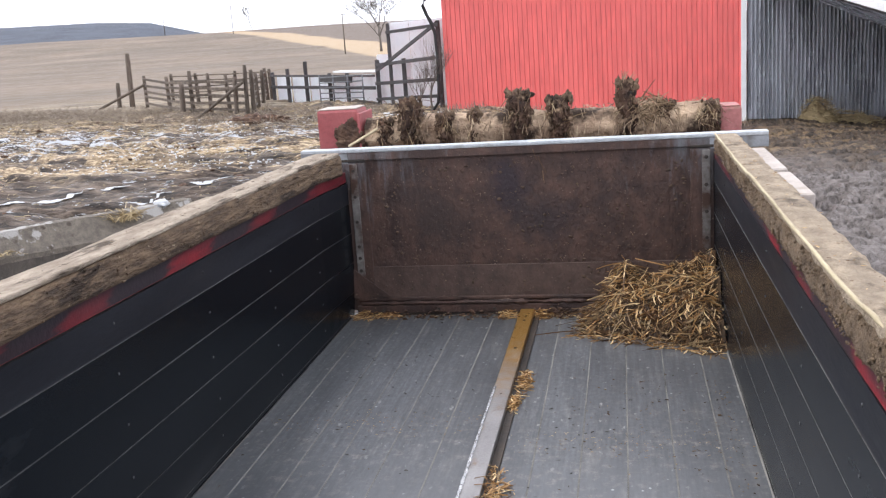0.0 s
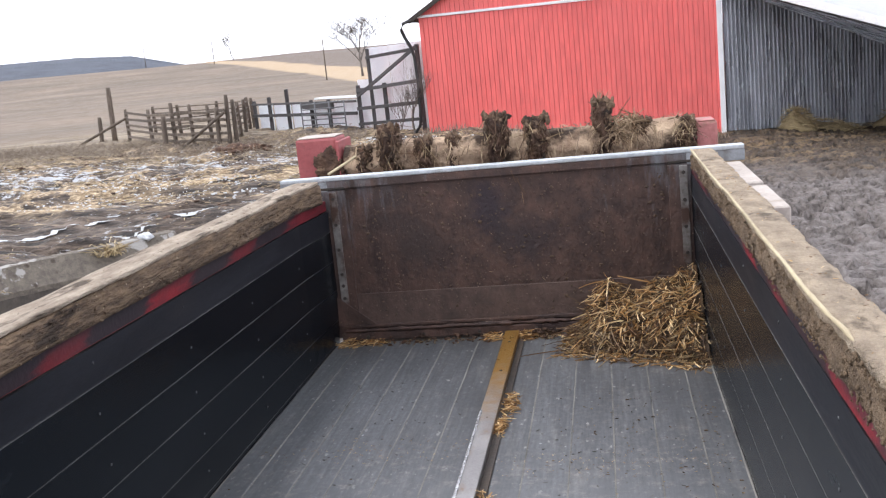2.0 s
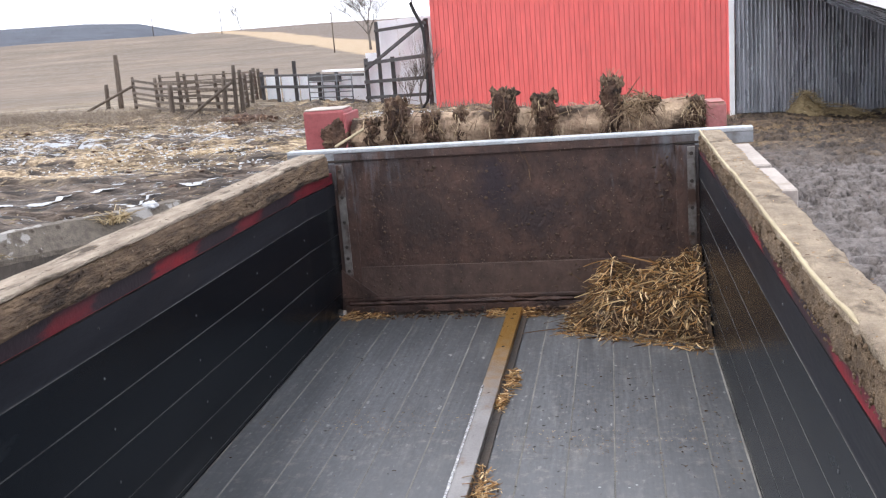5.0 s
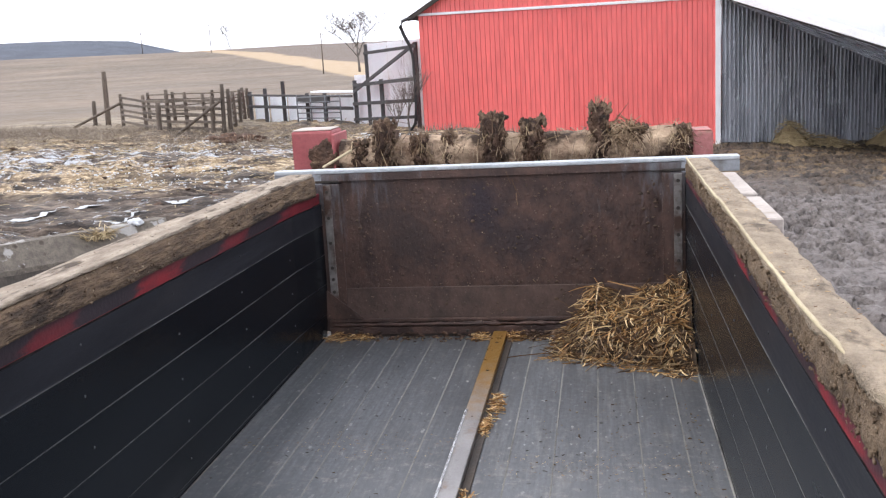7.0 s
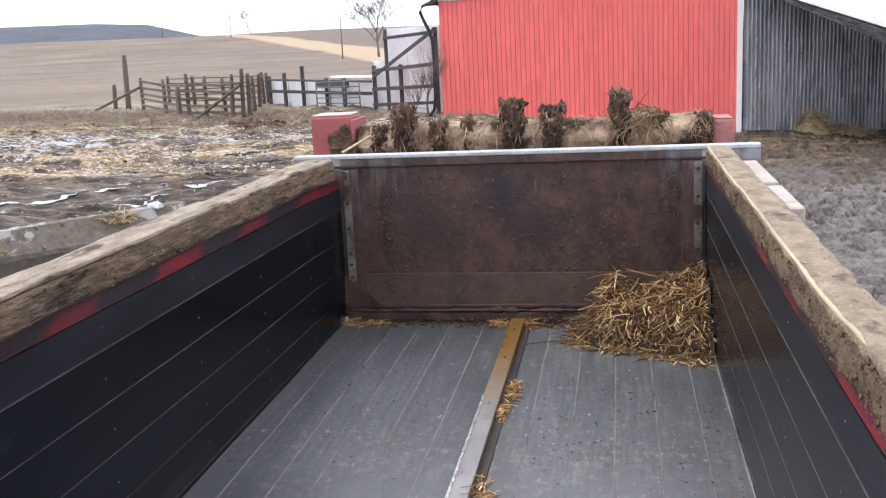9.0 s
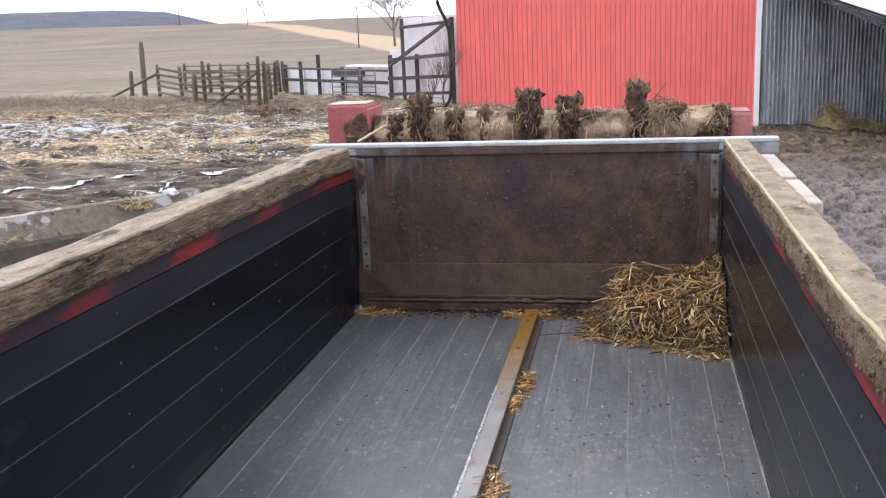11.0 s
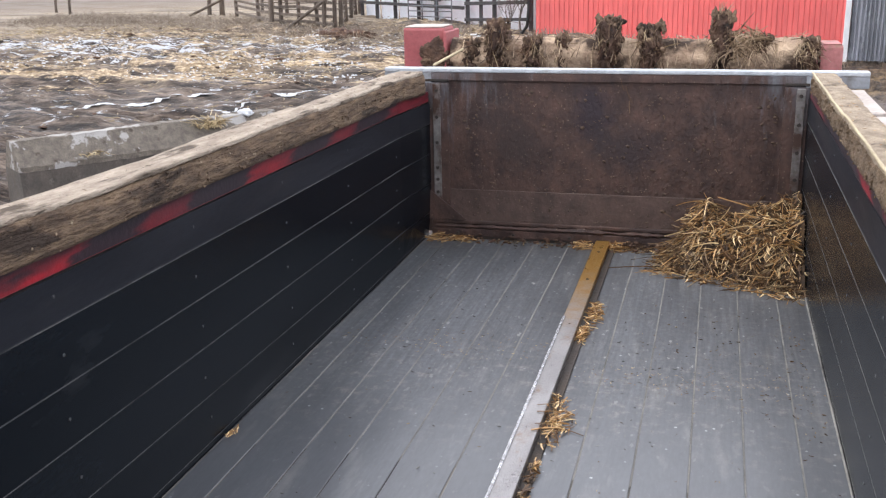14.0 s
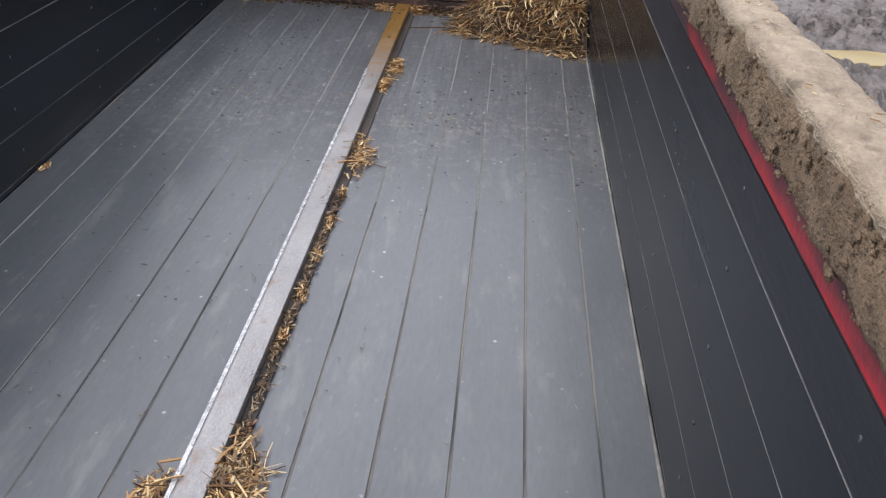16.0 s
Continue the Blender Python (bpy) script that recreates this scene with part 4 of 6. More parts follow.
def build_top_rail(s):
    x0, x1 = sorted((s * 0.742, s * (0.832 if s > 0 else 0.850)))
    end = -0.10 if s < 0 else -0.16
    rail = sp("top_rail", settled(rail_rise(rough_bar(x0, x1, Y0, end, 1.668, TOP - (0.012 if s > 0 else 0.005), 330, 0.0075, 5 + s, 1.0 if s > 0 else 0.12)), s), M_TIMBER if s > 0 else M_SPLIT, "mud-caked timber top rail" if s > 0 else "split and weathered timber top rail", True)
    cap = part("dusty_cap", settled(rail_rise(rough_bar(x0 + 0.004, x1 - 0.004, Y0 + 0.01, end - 0.012, TOP - (0.022 if s > 0 else 0.009), TOP + (0.0 if s > 0 else 0.002), 330, 0.0050 if s > 0 else 0.0055, 9 + s, 1.0 if s > 0 else 0.3)), s), M_TIMBERTOP if s > 0 else M_SPLITTOP, rail, "dry dusty top of the timber", True)
    if s > 0:
        pts, rad = [], []
        for i in range(420):
            y = Y0 + 0.02 + (end - 0.02 - Y0 - 0.02) * i / 419
            pts.append((0.7475 + 0.0025 * noise.noise(Vector((0, y * 4, 2))) + 0.001 * noise.noise(Vector((0, y * 31, 2))), y, TOP - 0.0015 + 0.001 * noise.noise(Vector((7, y * 9, 0))) - 0.006 * max(0.0, min(1.0, (-y - 2.45) / 0.35 + 1.6 * noise.noise(Vector((8, y * 6, 0)))))))
            rad.append(0.0042 + 0.0010 * noise.noise(Vector((3, y * 5, 0))) + 0.0008 * noise.noise(Vector((5, y * 27, 0))) - 0.0055 * max(0.0, min(1.0, (-y - 2.45) / 0.35 + 1.6 * noise.noise(Vector((8, y * 6, 0))))))
        part("edge_bead", rail_rise(tube(pts, [max(0.0003, r) for r in rad], 7)), M_BEAD, rail, "pale worn edge of the timber", True)
    # clods and bits of straw stuck on the inner face
    rnd = random.Random(20 + s)
    bm = bmesh.new()
    for i in range(1900 if s > 0 else 420):
        y = rnd.uniform(-4.4, end - 0.05)
        z = rnd.uniform(1.671, 1.735)
        r = 0.0014 + 0.0036 * rnd.random() ** 4
        lump((s * (0.742 - r * 0.2), y, z), (r * 0.7, r * rnd.uniform(1, 2.2), r), i, 1, 0.4, 3, bm)
    tagged(part("stuck_mud", settled(rail_rise(bm), s), M_TIMBER if s > 0 else M_SPLIT, rail, "dried mud crumbs", True), kind="stuff")
    items = []
    for i in range(170):
        y, x = rnd.uniform(-4.4, end - 0.05), rnd.uniform(0.752, 0.825)
        low = 0.0065 * (max(-2.9, y) + 2.9) if s < 0 else 0.0
        items.append(((s * x, y, TOP + 0.002 - low + 0.032 * max(0.0, min(1.0, (-y - 2.2) / 1.1)) - (0.006 if y > -1.2 else 0)), (rnd.uniform(-1, 1), rnd.uniform(-1, 1), rnd.uniform(-0.06, 0.06)), rnd.uniform(0.003, 0.011), 0.0007, (0, 0, 0)))
    strands("chaff", items, M_STRAWOLD if s < 0 else M_STRAW, rail)
    return rail


build_top_rail(-1)
build_top_rail(1)


def build_centre_rail():
    """A flanged steel guide along the middle of the floor."""
    near = sp("floor_rail", box(-0.030, 0.028, Y0 + 0.02, -0.035, 1.001, 1.026, 0.004, seg=2), M_RAIL, "worn bright steel guide rail")
    part("foot_flange", box(0.0285, 0.054, Y0 + 0.02, -0.06, 1.001, 1.006, 0.001), M_DARKSTEEL, near, "dark dirty foot of the rail")
    part("bright_lip", box(-0.0312, -0.0215, Y0 + 0.02, -0.95, 1.0262, 1.0290, 0.0012), M_LIP, near, "polished edge")
    slot = bolt_mesh(0.008, 0.004)
    slot.materials.append(M_DARKSTEEL)
    for y in (-0.20, -0.55):
        piece("bolt_hole", slot, near, pose(0.0, y, 1.0255))
    return near


build_centre_rail()


def build_endgate():
    gate = sp("endgate", box(-0.78, 0.78, 0.004, 0.012, 1.02, 1.688), M_GATE, "galvanised endgate sheet crusted with dried manure")
    part("lower_sheet", box(-0.655, 0.668, -0.003, 0.0035, 1.075, 1.212, 0.0015), M_LOWGATE, gate, "paler dusty lower sheet")
    brace = bmesh.new()
    tri = [(-0.752, 1.205), (-0.735, 1.205), (-0.58, 1.082), (-0.752, 1.082)]
    front, back = [brace.verts.new((x, -0.024, z)) for x, z in tri], [brace.verts.new((x, -0.0195, z)) for x, z in tri]
    brace.faces.new(front)
    brace.faces.new(back[::-1])
    for k in range(4):
        brace.faces.new((front[k], back[k], back[(k + 1) % 4], front[(k + 1) % 4]))
    bmesh.ops.recalc_face_normals(brace, faces=brace.faces[:])
    part("corner_gusset", brace, M_GATE, gate, "dirty triangular corner gusset")
    part("upper_angle", box(-0.735, 0.70, -0.022, -0.0035, 1.066, 1.079, 0.002), M_GATE, gate, "dirty steel angle above the bottom edge")
    bar = part("top_bar", box(-0.93, 0.965, -0.012, 0.045, 1.705, 1.722, 0.004, seg=2), M_GALV, gate, "galvanised top bar")
    part("front_lip", box(-0.728, 0.742, -0.010, -0.004, 1.672, 1.7045, 0.0015), M_GATE, gate, "dirty web below the top bar")
    for xa, xb in ((-0.93, -0.7285), (0.7425, 0.965)):
        part("lip_end", box(xa, xb, -0.010, -0.004, 1.660, 1.7045, 0.0015), M_GATEEDGE, gate, "bare blue-grey galvanised web end")
    bolt = bolt_mesh(0.0085, 0.004)
    bolt.materials.append(M_DARKSTEEL)
    for x0, x1, c0, c1, zb in ((-0.722, -0.690, -0.757, -0.655, 1.07), (0.712, 0.744, 0.668, 0.757, 1.18)):
        part("guide_channel", box(c0, c1, -0.011, 0.0035, 1.03, 1.663, 0.002), M_GATE, gate, "dirty guide channel")
        strap = part("guide_strap", box(x0, x1, -0.019, -0.0112, zb, 1.658, 0.002), M_STRAP, gate, "dull steel strap with bolt holes")
        for z in (1.63, 1.52, 1.412, 1.305, 1.255, 1.20):
            piece("bolt", bolt, strap, pose((x0 + x1) / 2, -0.020, z, 90, 0, 0))
        part("gusset", box(c0 - 0.0, c1 + 0.0, -0.014, -0.0112, 1.668, 1.678, 0.001), M_DARKSTEEL, gate)
    low = part("bottom_rail", box(-0.735, 0.74, -0.028, -0.003, 1.012, 1.046, 0.003), M_GATE, gate, "dirty bottom angle")
    part("dirt_ledge", rough_bar(0, 0.020, -0.72, 0.70, 0, 0.014, 400, 0.009, 31), M_GATE, gate, "dirt lying on the bottom angle", True).matrix_basis = pose(0, -0.030, 1.048, 0, 0, 90) @ Matrix.Scale(-1, 4, (0, 1, 0))
    part("rubber_seal", box(-0.735, 0.74, -0.022, -0.004, 1.001, 1.0115), M_DARKSTEEL, gate, "dark rubber seal")
    for i in range(6):
        piece("bolt", bolt, low, pose(-0.62 + 0.24 * i, -0.030, 1.026, 90, 0, 0))
    # splatter
    rnd = random.Random(5)
    bm = bmesh.new()
    for i in range(420):
        x, z = rnd.uniform(-0.64, 0.66), 1.06 + 0.6 * rnd.random() ** 1.2
        r = rnd.choice((0.0015, 0.002, 0.002, 0.003, 0.0045))
        lump((x, 0.001 if z > 1.21 else -0.003, z), (r, 0.002 + r * 0.3, r * rnd.uniform(0.8, 1.6)), i, 1, 0.3, 3, bm)
    tagged(part("splatter", bm, M_GATE, gate, "specks of dried manure", True), kind="stuff")
    crumbs = bmesh.new()
    made = 0
    while made < 420:
        x, z = rnd.uniform(-0.63, 0.65), rnd.uniform(1.07, 1.66)
        if noise.noise(Vector((x * 7, 3, z * 7))) + 0.5 * noise.noise(Vector((x * 19, 8, z * 19))) < rnd.uniform(-0.35, 0.5):
            continue
        made += 1
        r = 0.0016 + 0.0040 * rnd.random() ** 2
        lump((x, 0.002 if z > 1.212 else -0.004, z), (r * rnd.uniform(0.8, 1.8), 0.0022 + r * 0.25, r * rnd.uniform(0.6, 1.6)), made, 1, 0.9, 4, crumbs)
    tagged(part("stuck_manure", crumbs, M_CRUMB, gate, "crumbs of dry manure stuck on the sheet", True), kind="stuff")
    items = []
    for i in range(60):
        x, z = rnd.uniform(-0.6, 0.62), rnd.uniform(1.06, 1.66)
        items.append(((x, -0.004, z), (rnd.uniform(-1, 1), 0, rnd.uniform(-1, 0.3)), rnd.uniform(0.006, 0.02), 0.0007, (0, -0.002, -0.004)))
    items += [((0.07, -0.014, 1.66), (0.25, 0, -1), 0.07, 0.0022, (0.012, 0, 0)), ((0.085, -0.006, 1.60), (0.0, 0, -1), 0.05, 0.002, (0.004, 0, 0)), ((0.05, -0.012, 1.69), (0.1, 0, -1), 0.05, 0.0018, (0.01, 0, 0))]
    strands("stuck_straw", items, M_STRAWOLD, gate)
    return gate


endgate = build_endgate()


def build_beater():
    """Horizontal beater drum with paddles, caked with manure and straw."""
    cy, cz, r = 0.50, 1.722, 0.080
    bm = bmesh.new()
    rings, nx, na = [], 110, 30
    for i in range(nx + 1):
        x = -0.76 + 1.56 * i / nx
        ring = []
        for k in range(na):
            a = 2 * math.pi * k / na
            q = Vector((x * 6, math.cos(a) * 1.2, math.sin(a) * 1.2))
            rr = r + 0.012 * noise.noise(q) + 0.010 * noise.noise(q * 2.7) + 0.006 * noise.noise(q * 7)
            ring.append(bm.verts.new((x, cy + rr * math.cos(a), cz + rr * math.sin(a))))
        rings.append(ring)
    for a, b in zip(rings, rings[1:]):
        for k in range(na):
            bm.faces.new((a[k], b[k], b[(k + 1) % na], a[(k + 1) % na]))
    bm.faces.new(rings[0])
    bm.faces.new(rings[-1][::-1])
    bmesh.ops.recalc_face_normals(bm, faces=bm.faces[:])
    drum = sp("beater", bm, M_DRUM, "horizontal beater drum caked with manure and straw", True)
    rnd = random.Random(44)
    # paddles: place along the drum, height over the drum, width, how far towards the box
    paddles = ((-0.545, 0.085, 0.056, 0.10), (-0.045, 0.095, 0.062, 0.10), (0.135, 0.064, 0.058, 0.11), (0.430, 0.115, 0.050, 0.08), (-0.385, 0.015, 0.045, 0.13),
               (0.785, 0.010, 0.040, 0.10), (-0.66, -0.005, 0.040, 0.09), (-0.25, 0.015, 0.035, 0.06), (0.60, 0.012, 0.035, 0.05))
    straw_items = []
    for i, (x, h, w, out) in enumerate(paddles):
        top = cz + r + h
        blade = part("paddle", box(x - w * 0.5, x + w * 0.5, cy - 0.03 - out * 0.5, cy + 0.05, cz - 0.05, top - 0.045, 0.006), M_DARKSTEEL, drum, "steel paddle buried under dung")
        clod = bmesh.new()
        bmesh.ops.create_icosphere(clod, subdivisions=5, radius=1)
        tall = top - cz + 0.07
        for v in clod.verts:
            v.co = Vector([math.copysign(abs(c) ** 0.62, c) for c in v.co])
            q = v.co * 2.4 + Vector((7.0 * i, 0, 0))
            s = 1 + 0.26 * noise.noise(q) + 0.26 * noise.noise(Vector((q.x * 3.2, q.y * 3.2, q.z * 1.1))) + 0.20 * noise.noise(q * 6) + 0.10 * noise.noise(q * 14)
            lean = out * (1 - 0.45 * (v.co.z + 1) / 2)
            v.co = Vector((x + v.co.x * s * w * 0.74 * (1 + 0.12 * v.co.z) + 0.010 * math.sin(5 * v.co.z + i), cy - 0.45 * lean + v.co.y * s * (0.040 + 0.22 * out), (cz - 0.07 + top) / 2 + v.co.z * (0.62 + 0.32 * s) * tall / 2))
        part("clod", clod, M_DUNG, drum, "lump of dark caked dung", True)
        knobs = bmesh.new()
        for k in range(int(24 + 520 * max(0.0, h + 0.04))):
            f = rnd.random() ** 0.7
            kx, kz = x + rnd.uniform(-1, 1) * w * 0.95, cz - 0.01 + (top - cz + 0.01) * f
            kr = rnd.uniform(0.003, 0.0115) * (1.15 if f > 0.8 else 0.8)
            lump((kx, cy - out * (0.95 - 0.55 * f) + rnd.uniform(-0.025, 0.015), kz), (kr * rnd.uniform(0.7, 1.3), kr, kr * rnd.uniform(0.8, 2.0)), 300 + 40 * i + k, 2, 0.9, 5, knobs)
        tagged(part("dry_crust", knobs, M_CRUST, drum, "knobs of dry dung crust", True), kind="stuff")
        for k in range(26):
            a = rnd.uniform(-1, 1)
            p = (x + a * w * 0.95, cy - out * rnd.uniform(0.6, 1.0), rnd.uniform(cz - 0.02, top))
            d = (rnd.uniform(-.5, .5), rnd.uniform(-.5, 0.1), rnd.uniform(-1.0, 0.25))
            straw_items.append((p, d, rnd.uniform(0.02, 0.09), rnd.uniform(0.0009, 0.0022), (rnd.uniform(-.035, .035), -0.012, rnd.uniform(-0.05, 0.0))))
    drum_items = []
    for i in range(230):
        x, a = rnd.uniform(-0.74, 0.78), rnd.uniform(1.2, 3.6)
        rr = r + 0.012
        turn = rnd.choice((-1, 1))
        d = (rnd.uniform(-0.5, 0.5), -math.sin(a) * turn, math.cos(a) * turn)
        drum_items.append(((x, cy + rr * math.cos(a), cz + rr * math.sin(a)), d, rnd.uniform(0.02, 0.08), rnd.uniform(0.0012, 0.0026), (0, -0.01, -0.01)))
    # a hank of long straw hanging by the tall paddle and at the end
    hanks = []
    for i in range(190):
        x = rnd.uniform(0.46, 0.58)
        a = rnd.uniform(1.3, 2.9)
        hanks.append(((x, cy + (r + 0.03) * math.cos(a), cz + (r + 0.03) * math.sin(a)), (rnd.uniform(-1, 1), rnd.uniform(-.6, .2), rnd.uniform(-1, 0.6)), rnd.uniform(0.03, 0.09), 0.0021, (rnd.uniform(-.04, .04), -0.02, rnd.uniform(-.05, .01))))
    for i in range(60):
        hanks.append(((rnd.uniform(0.73, 0.81), cy - rnd.uniform(0.02, 0.12), cz + r + rnd.uniform(-0.09, 0.02)), (rnd.uniform(-1, 1), rnd.uniform(-.6, .3), rnd.uniform(-1, 0.7)), rnd.uniform(0.02, 0.06), 0.0014, (0.01, -0.02, -0.02)))
    for i in range(14):
        hanks.append(((0.43 + rnd.uniform(-.02, .02), cy - 0.03, cz + r + 0.10), (rnd.uniform(-.5, .6), 0, 1), rnd.uniform(0.03, 0.06), 0.0014, (0.01, 0, 0)))
    strands("straw_coat", straw_items, M_STRAWOLD, drum)
    strands("straw_wrap", drum_items, M_STRAWDULL, drum)
    strands("straw_hank", hanks, M_STRAWDULL, drum)
    return drum


beater = build_beater()


def build_end_boxes():
    left = sp("drive_cover", box(-0.985, -0.790, 0.44, 0.62, 1.25, 1.852, 0.012, seg=2), M_REDPAINT, "faded red steel drive cover")
    # top drawn paler than the red sides
    part("cover_top", box(-0.978, -0.797, 0.447, 0.613, 1.8525, 1.858, 0.002), M_PAD, left, "pale top of the cover")
    part("cover_flange", box(-0.789, -0.775, 0.42, 0.66, 1.25, 1.835, 0.004), M_REDPAINT, left)
    part("clod", lump((-0.835, 0.428, 1.725), (0.062, 0.016, 0.070), 71, 5, 0.42, 4), M_DUNG, left, "dung thrown on the cover", True)
    right = sp("drive_cover", box(0.825, 0.915, 0.44, 0.62, 1.25, 1.780, 0.012, seg=2), M_PALERED, "faded red steel bearing cover")
    part("cover_top", box(0.832, 0.908, 0.447, 0.613, 1.7805, 1.785, 0.002), M_PALERED, right)
    for s in (-1, 1):
        sp("beater_side_plate", box(*sorted((s * 0.803, s * 0.812)) if s > 0 else (-0.774, -0.766), 0.345, 0.72, 1.20, 1.66, 0.003), M_REDPAINT, "red steel side plate")
    stick = sp("stick", beam((-0.80, 0.28, 1.70), (-0.69, 0.40, 1.762), 0.012, 0.012), M_BEAD, "splinter of pale wood")


build_end_boxes()


def build_pads():
    """Pale boards on the outer ledge of the box."""
    a = sp("ledge_board", box(0.862, 0.945, -0.60, -0.05, 1.60, 1.662, 0.005), M_PAD, "pale painted board on the outer ledge")
    b = sp("ledge_board", box(0.862, 0.950, -1.06, -0.64, 1.595, 1.656, 0.005), M_PAD, "pale painted board on the outer ledge")
    sp("ledge_bracket", box(0.80, 0.935, -1.15, 0.30, 1.54, 1.594, 0.004), M_DARKSTEEL, "dark steel ledge")
    sp("ledge_bracket", box(0.80, 0.86, -4.9, -1.16, 1.60, 1.66, 0.004), M_DARKSTEEL)
    sp("ledge_bracket", box(-0.86, -0.80, -4.9, 0.30, 1.60, 1.66, 0.004), M_DARKSTEEL)


build_pads()


def build_chassis():
    # unseen panel added to close the box and its reflections
    sp("front_panel", box(-0.80, 0.80, -5.0, -4.955, 0.90, 1.66, 0.004), M_REDPAINT, "unseen red steel front panel")
    for s in (-1, 1):
        sp("chassis_beam", box(s * 0.55 - 0.05, s * 0.55 + 0.05, -5.0, 0.7, 0.76, 0.899, 0.006), M_REDPAINT, "red steel chassis beam")
    sp("axle", box(-0.62, 0.62, -1.36, -1.24, 0.28, 0.40, 0.008), M_DARKSTEEL, "steel axle")
    for s in (-1, 1):
        sp("axle_hanger", box(s * 0.55 - 0.04, s * 0.55 + 0.04, -1.38, -1.22, 0.401, 0.759, 0.006), M_DARKSTEEL)
        bm = bmesh.new()
        bmesh.ops.create_cone(bm, cap_ends=True, segments=32, radius1=0.54, radius2=0.54, depth=0.20)
        bmesh.ops.bevel(bm, geom=[e for e in bm.edges if e.calc_length() < 0.15], offset=0.04, segments=2, affect="EDGES")
        bm.transform(pose(s * 0.725, -1.30, 0.34, 0, 90, 0))
        sp("wheel", bm, M_TYRE, "muddy rubber tyre", True)


build_chassis()


# ---- straw in the box ----
def heap_height(x, y):
    """Straw heaped in the corner by the endgate."""
    u = (x - 0.245) / 0.515
    v = max(0.0, -y) / (0.32 + 0.22 * max(0.0, u) ** 1.5)
    if u < 0 or v > 1:
        return 0.0
    ridge = 0.115 + 0.155 * min(1, u * 1.1) + 0.02 * math.sin(u * 7)
    return max(0.0, ridge * min(1, u * 4.5) * (1 - v ** 3.4) * (0.86 + 0.40 * noise.noise(Vector((x * 9, y * 9, 0))) + 0.26 * noise.noise(Vector((x * 21, y * 21, 4)))))


def build_heap():
    bm = bmesh.new()
    n = 46
    grid = []
    for j in range(n + 1):
        row = []
        for i in range(n + 1):
            x, y = 0.20 + 0.552 * i / n, -0.02 - 0.64 * j / n
            h = heap_height(x, y)
            row.append(bm.verts.new((x, y, FLOOR + 0.001 + max(0, h - 0.012) + (0.012 * noise.noise(Vector((x * 30, y * 30, 5))) if h > 0.03 else 0))))
        grid.append(row)
    for j in range(n):
        for i in range(n):
            q = (grid[j][i], grid[j + 1][i], grid[j + 1][i + 1], grid[j][i + 1])
            if max(v.co.z for v in q) > FLOOR + 0.004:
                bm.faces.new(q)
    bmesh.ops.delete(bm, geom=[v for v in bm.verts if not v.link_faces], context="VERTS")
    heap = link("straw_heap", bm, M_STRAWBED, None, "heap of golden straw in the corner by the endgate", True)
    tagged(heap, "", "straw", "", "stuff")
    rnd = random.Random(3)
    items, old = [], []
    while len(items) < 2500:
        x, y = rnd.uniform(0.185, 0.752), rnd.uniform(-0.70, -0.02)
        h = heap_height(x, y)
        if h <= 0 and rnd.random() > 0.16:
            continue
        if h <= 0 and heap_height(min(0.74, x + 0.04), y + 0.07) <= 0:
            continue
        a = rnd.uniform(0, 6.283)
        tilt = rnd.uniform(-0.35, 0.45) if rnd.random() < 0.85 else rnd.uniform(0.3, 1.5)
        length = rnd.uniform(0.014, 0.055) if rnd.random() < 0.88 else rnd.uniform(0.06, 0.12)
        hang = 0.9 * rnd.random() if h > 0.05 and heap_height(x, y - 0.07) < 0.6 * h else 0.0
        d = (math.cos(a), math.sin(a), tilt - 0.3 - hang)
        p = Vector((x, y, FLOOR + max(0.004, h - rnd.uniform(-0.008, 0.02))))
        q = p + Vector(d).normalized() * length
        if q.x > 0.755 or q.y > -0.015 or q.z < FLOOR + 0.002:
            if q.z < FLOOR + 0.002:
                d = (d[0], d[1], 0.06)
            else:
                continue
        # more dark stalks low on the heap: painted shade along with dirtier straw
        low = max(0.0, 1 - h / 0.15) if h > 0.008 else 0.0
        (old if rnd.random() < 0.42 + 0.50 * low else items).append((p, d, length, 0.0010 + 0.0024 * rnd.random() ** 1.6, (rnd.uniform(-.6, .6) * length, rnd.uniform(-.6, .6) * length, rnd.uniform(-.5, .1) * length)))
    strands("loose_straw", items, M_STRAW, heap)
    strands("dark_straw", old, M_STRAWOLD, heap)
    return heap


build_heap()


def straw_patch(name, label, spots, count, seed, flat=0.012, lengths=(0.015, 0.06), material=None, along=1.0, thick=0.0019):
    """Loose straw over spots of (x, y, half width, half length, height)."""
    rnd = random.Random(seed)
    items = []
    for x, y, hx, hy, h in spots:
        for i in range(count):
            rr, th = rnd.random() ** 0.7, rnd.uniform(0, 6.283)
            px, py = x + 0.95 * hx * rr * math.cos(th), y + 0.95 * hy * rr * math.sin(th)
            k = 1 - rr * rr
            a = rnd.uniform(0, 6.283)
            d = Vector((math.cos(a) * along, math.sin(a), rnd.uniform(-0.15, 0.25) if h else 0.0)).normalized()
            length = rnd.uniform(*lengths)
            p = Vector((px, py, FLOOR + 0.004 + h * k * rnd.random())) - d * length * 0.5
            p.z = max(p.z, FLOOR + 0.003)
            items.append((p, d, length, thick * rnd.uniform(0.5, 1.2), (rnd.uniform(-.35, .35) * length, rnd.uniform(-.35, .35) * length, 0)))
    return strands(name, items, material or M_STRAW, None, label, "straw")


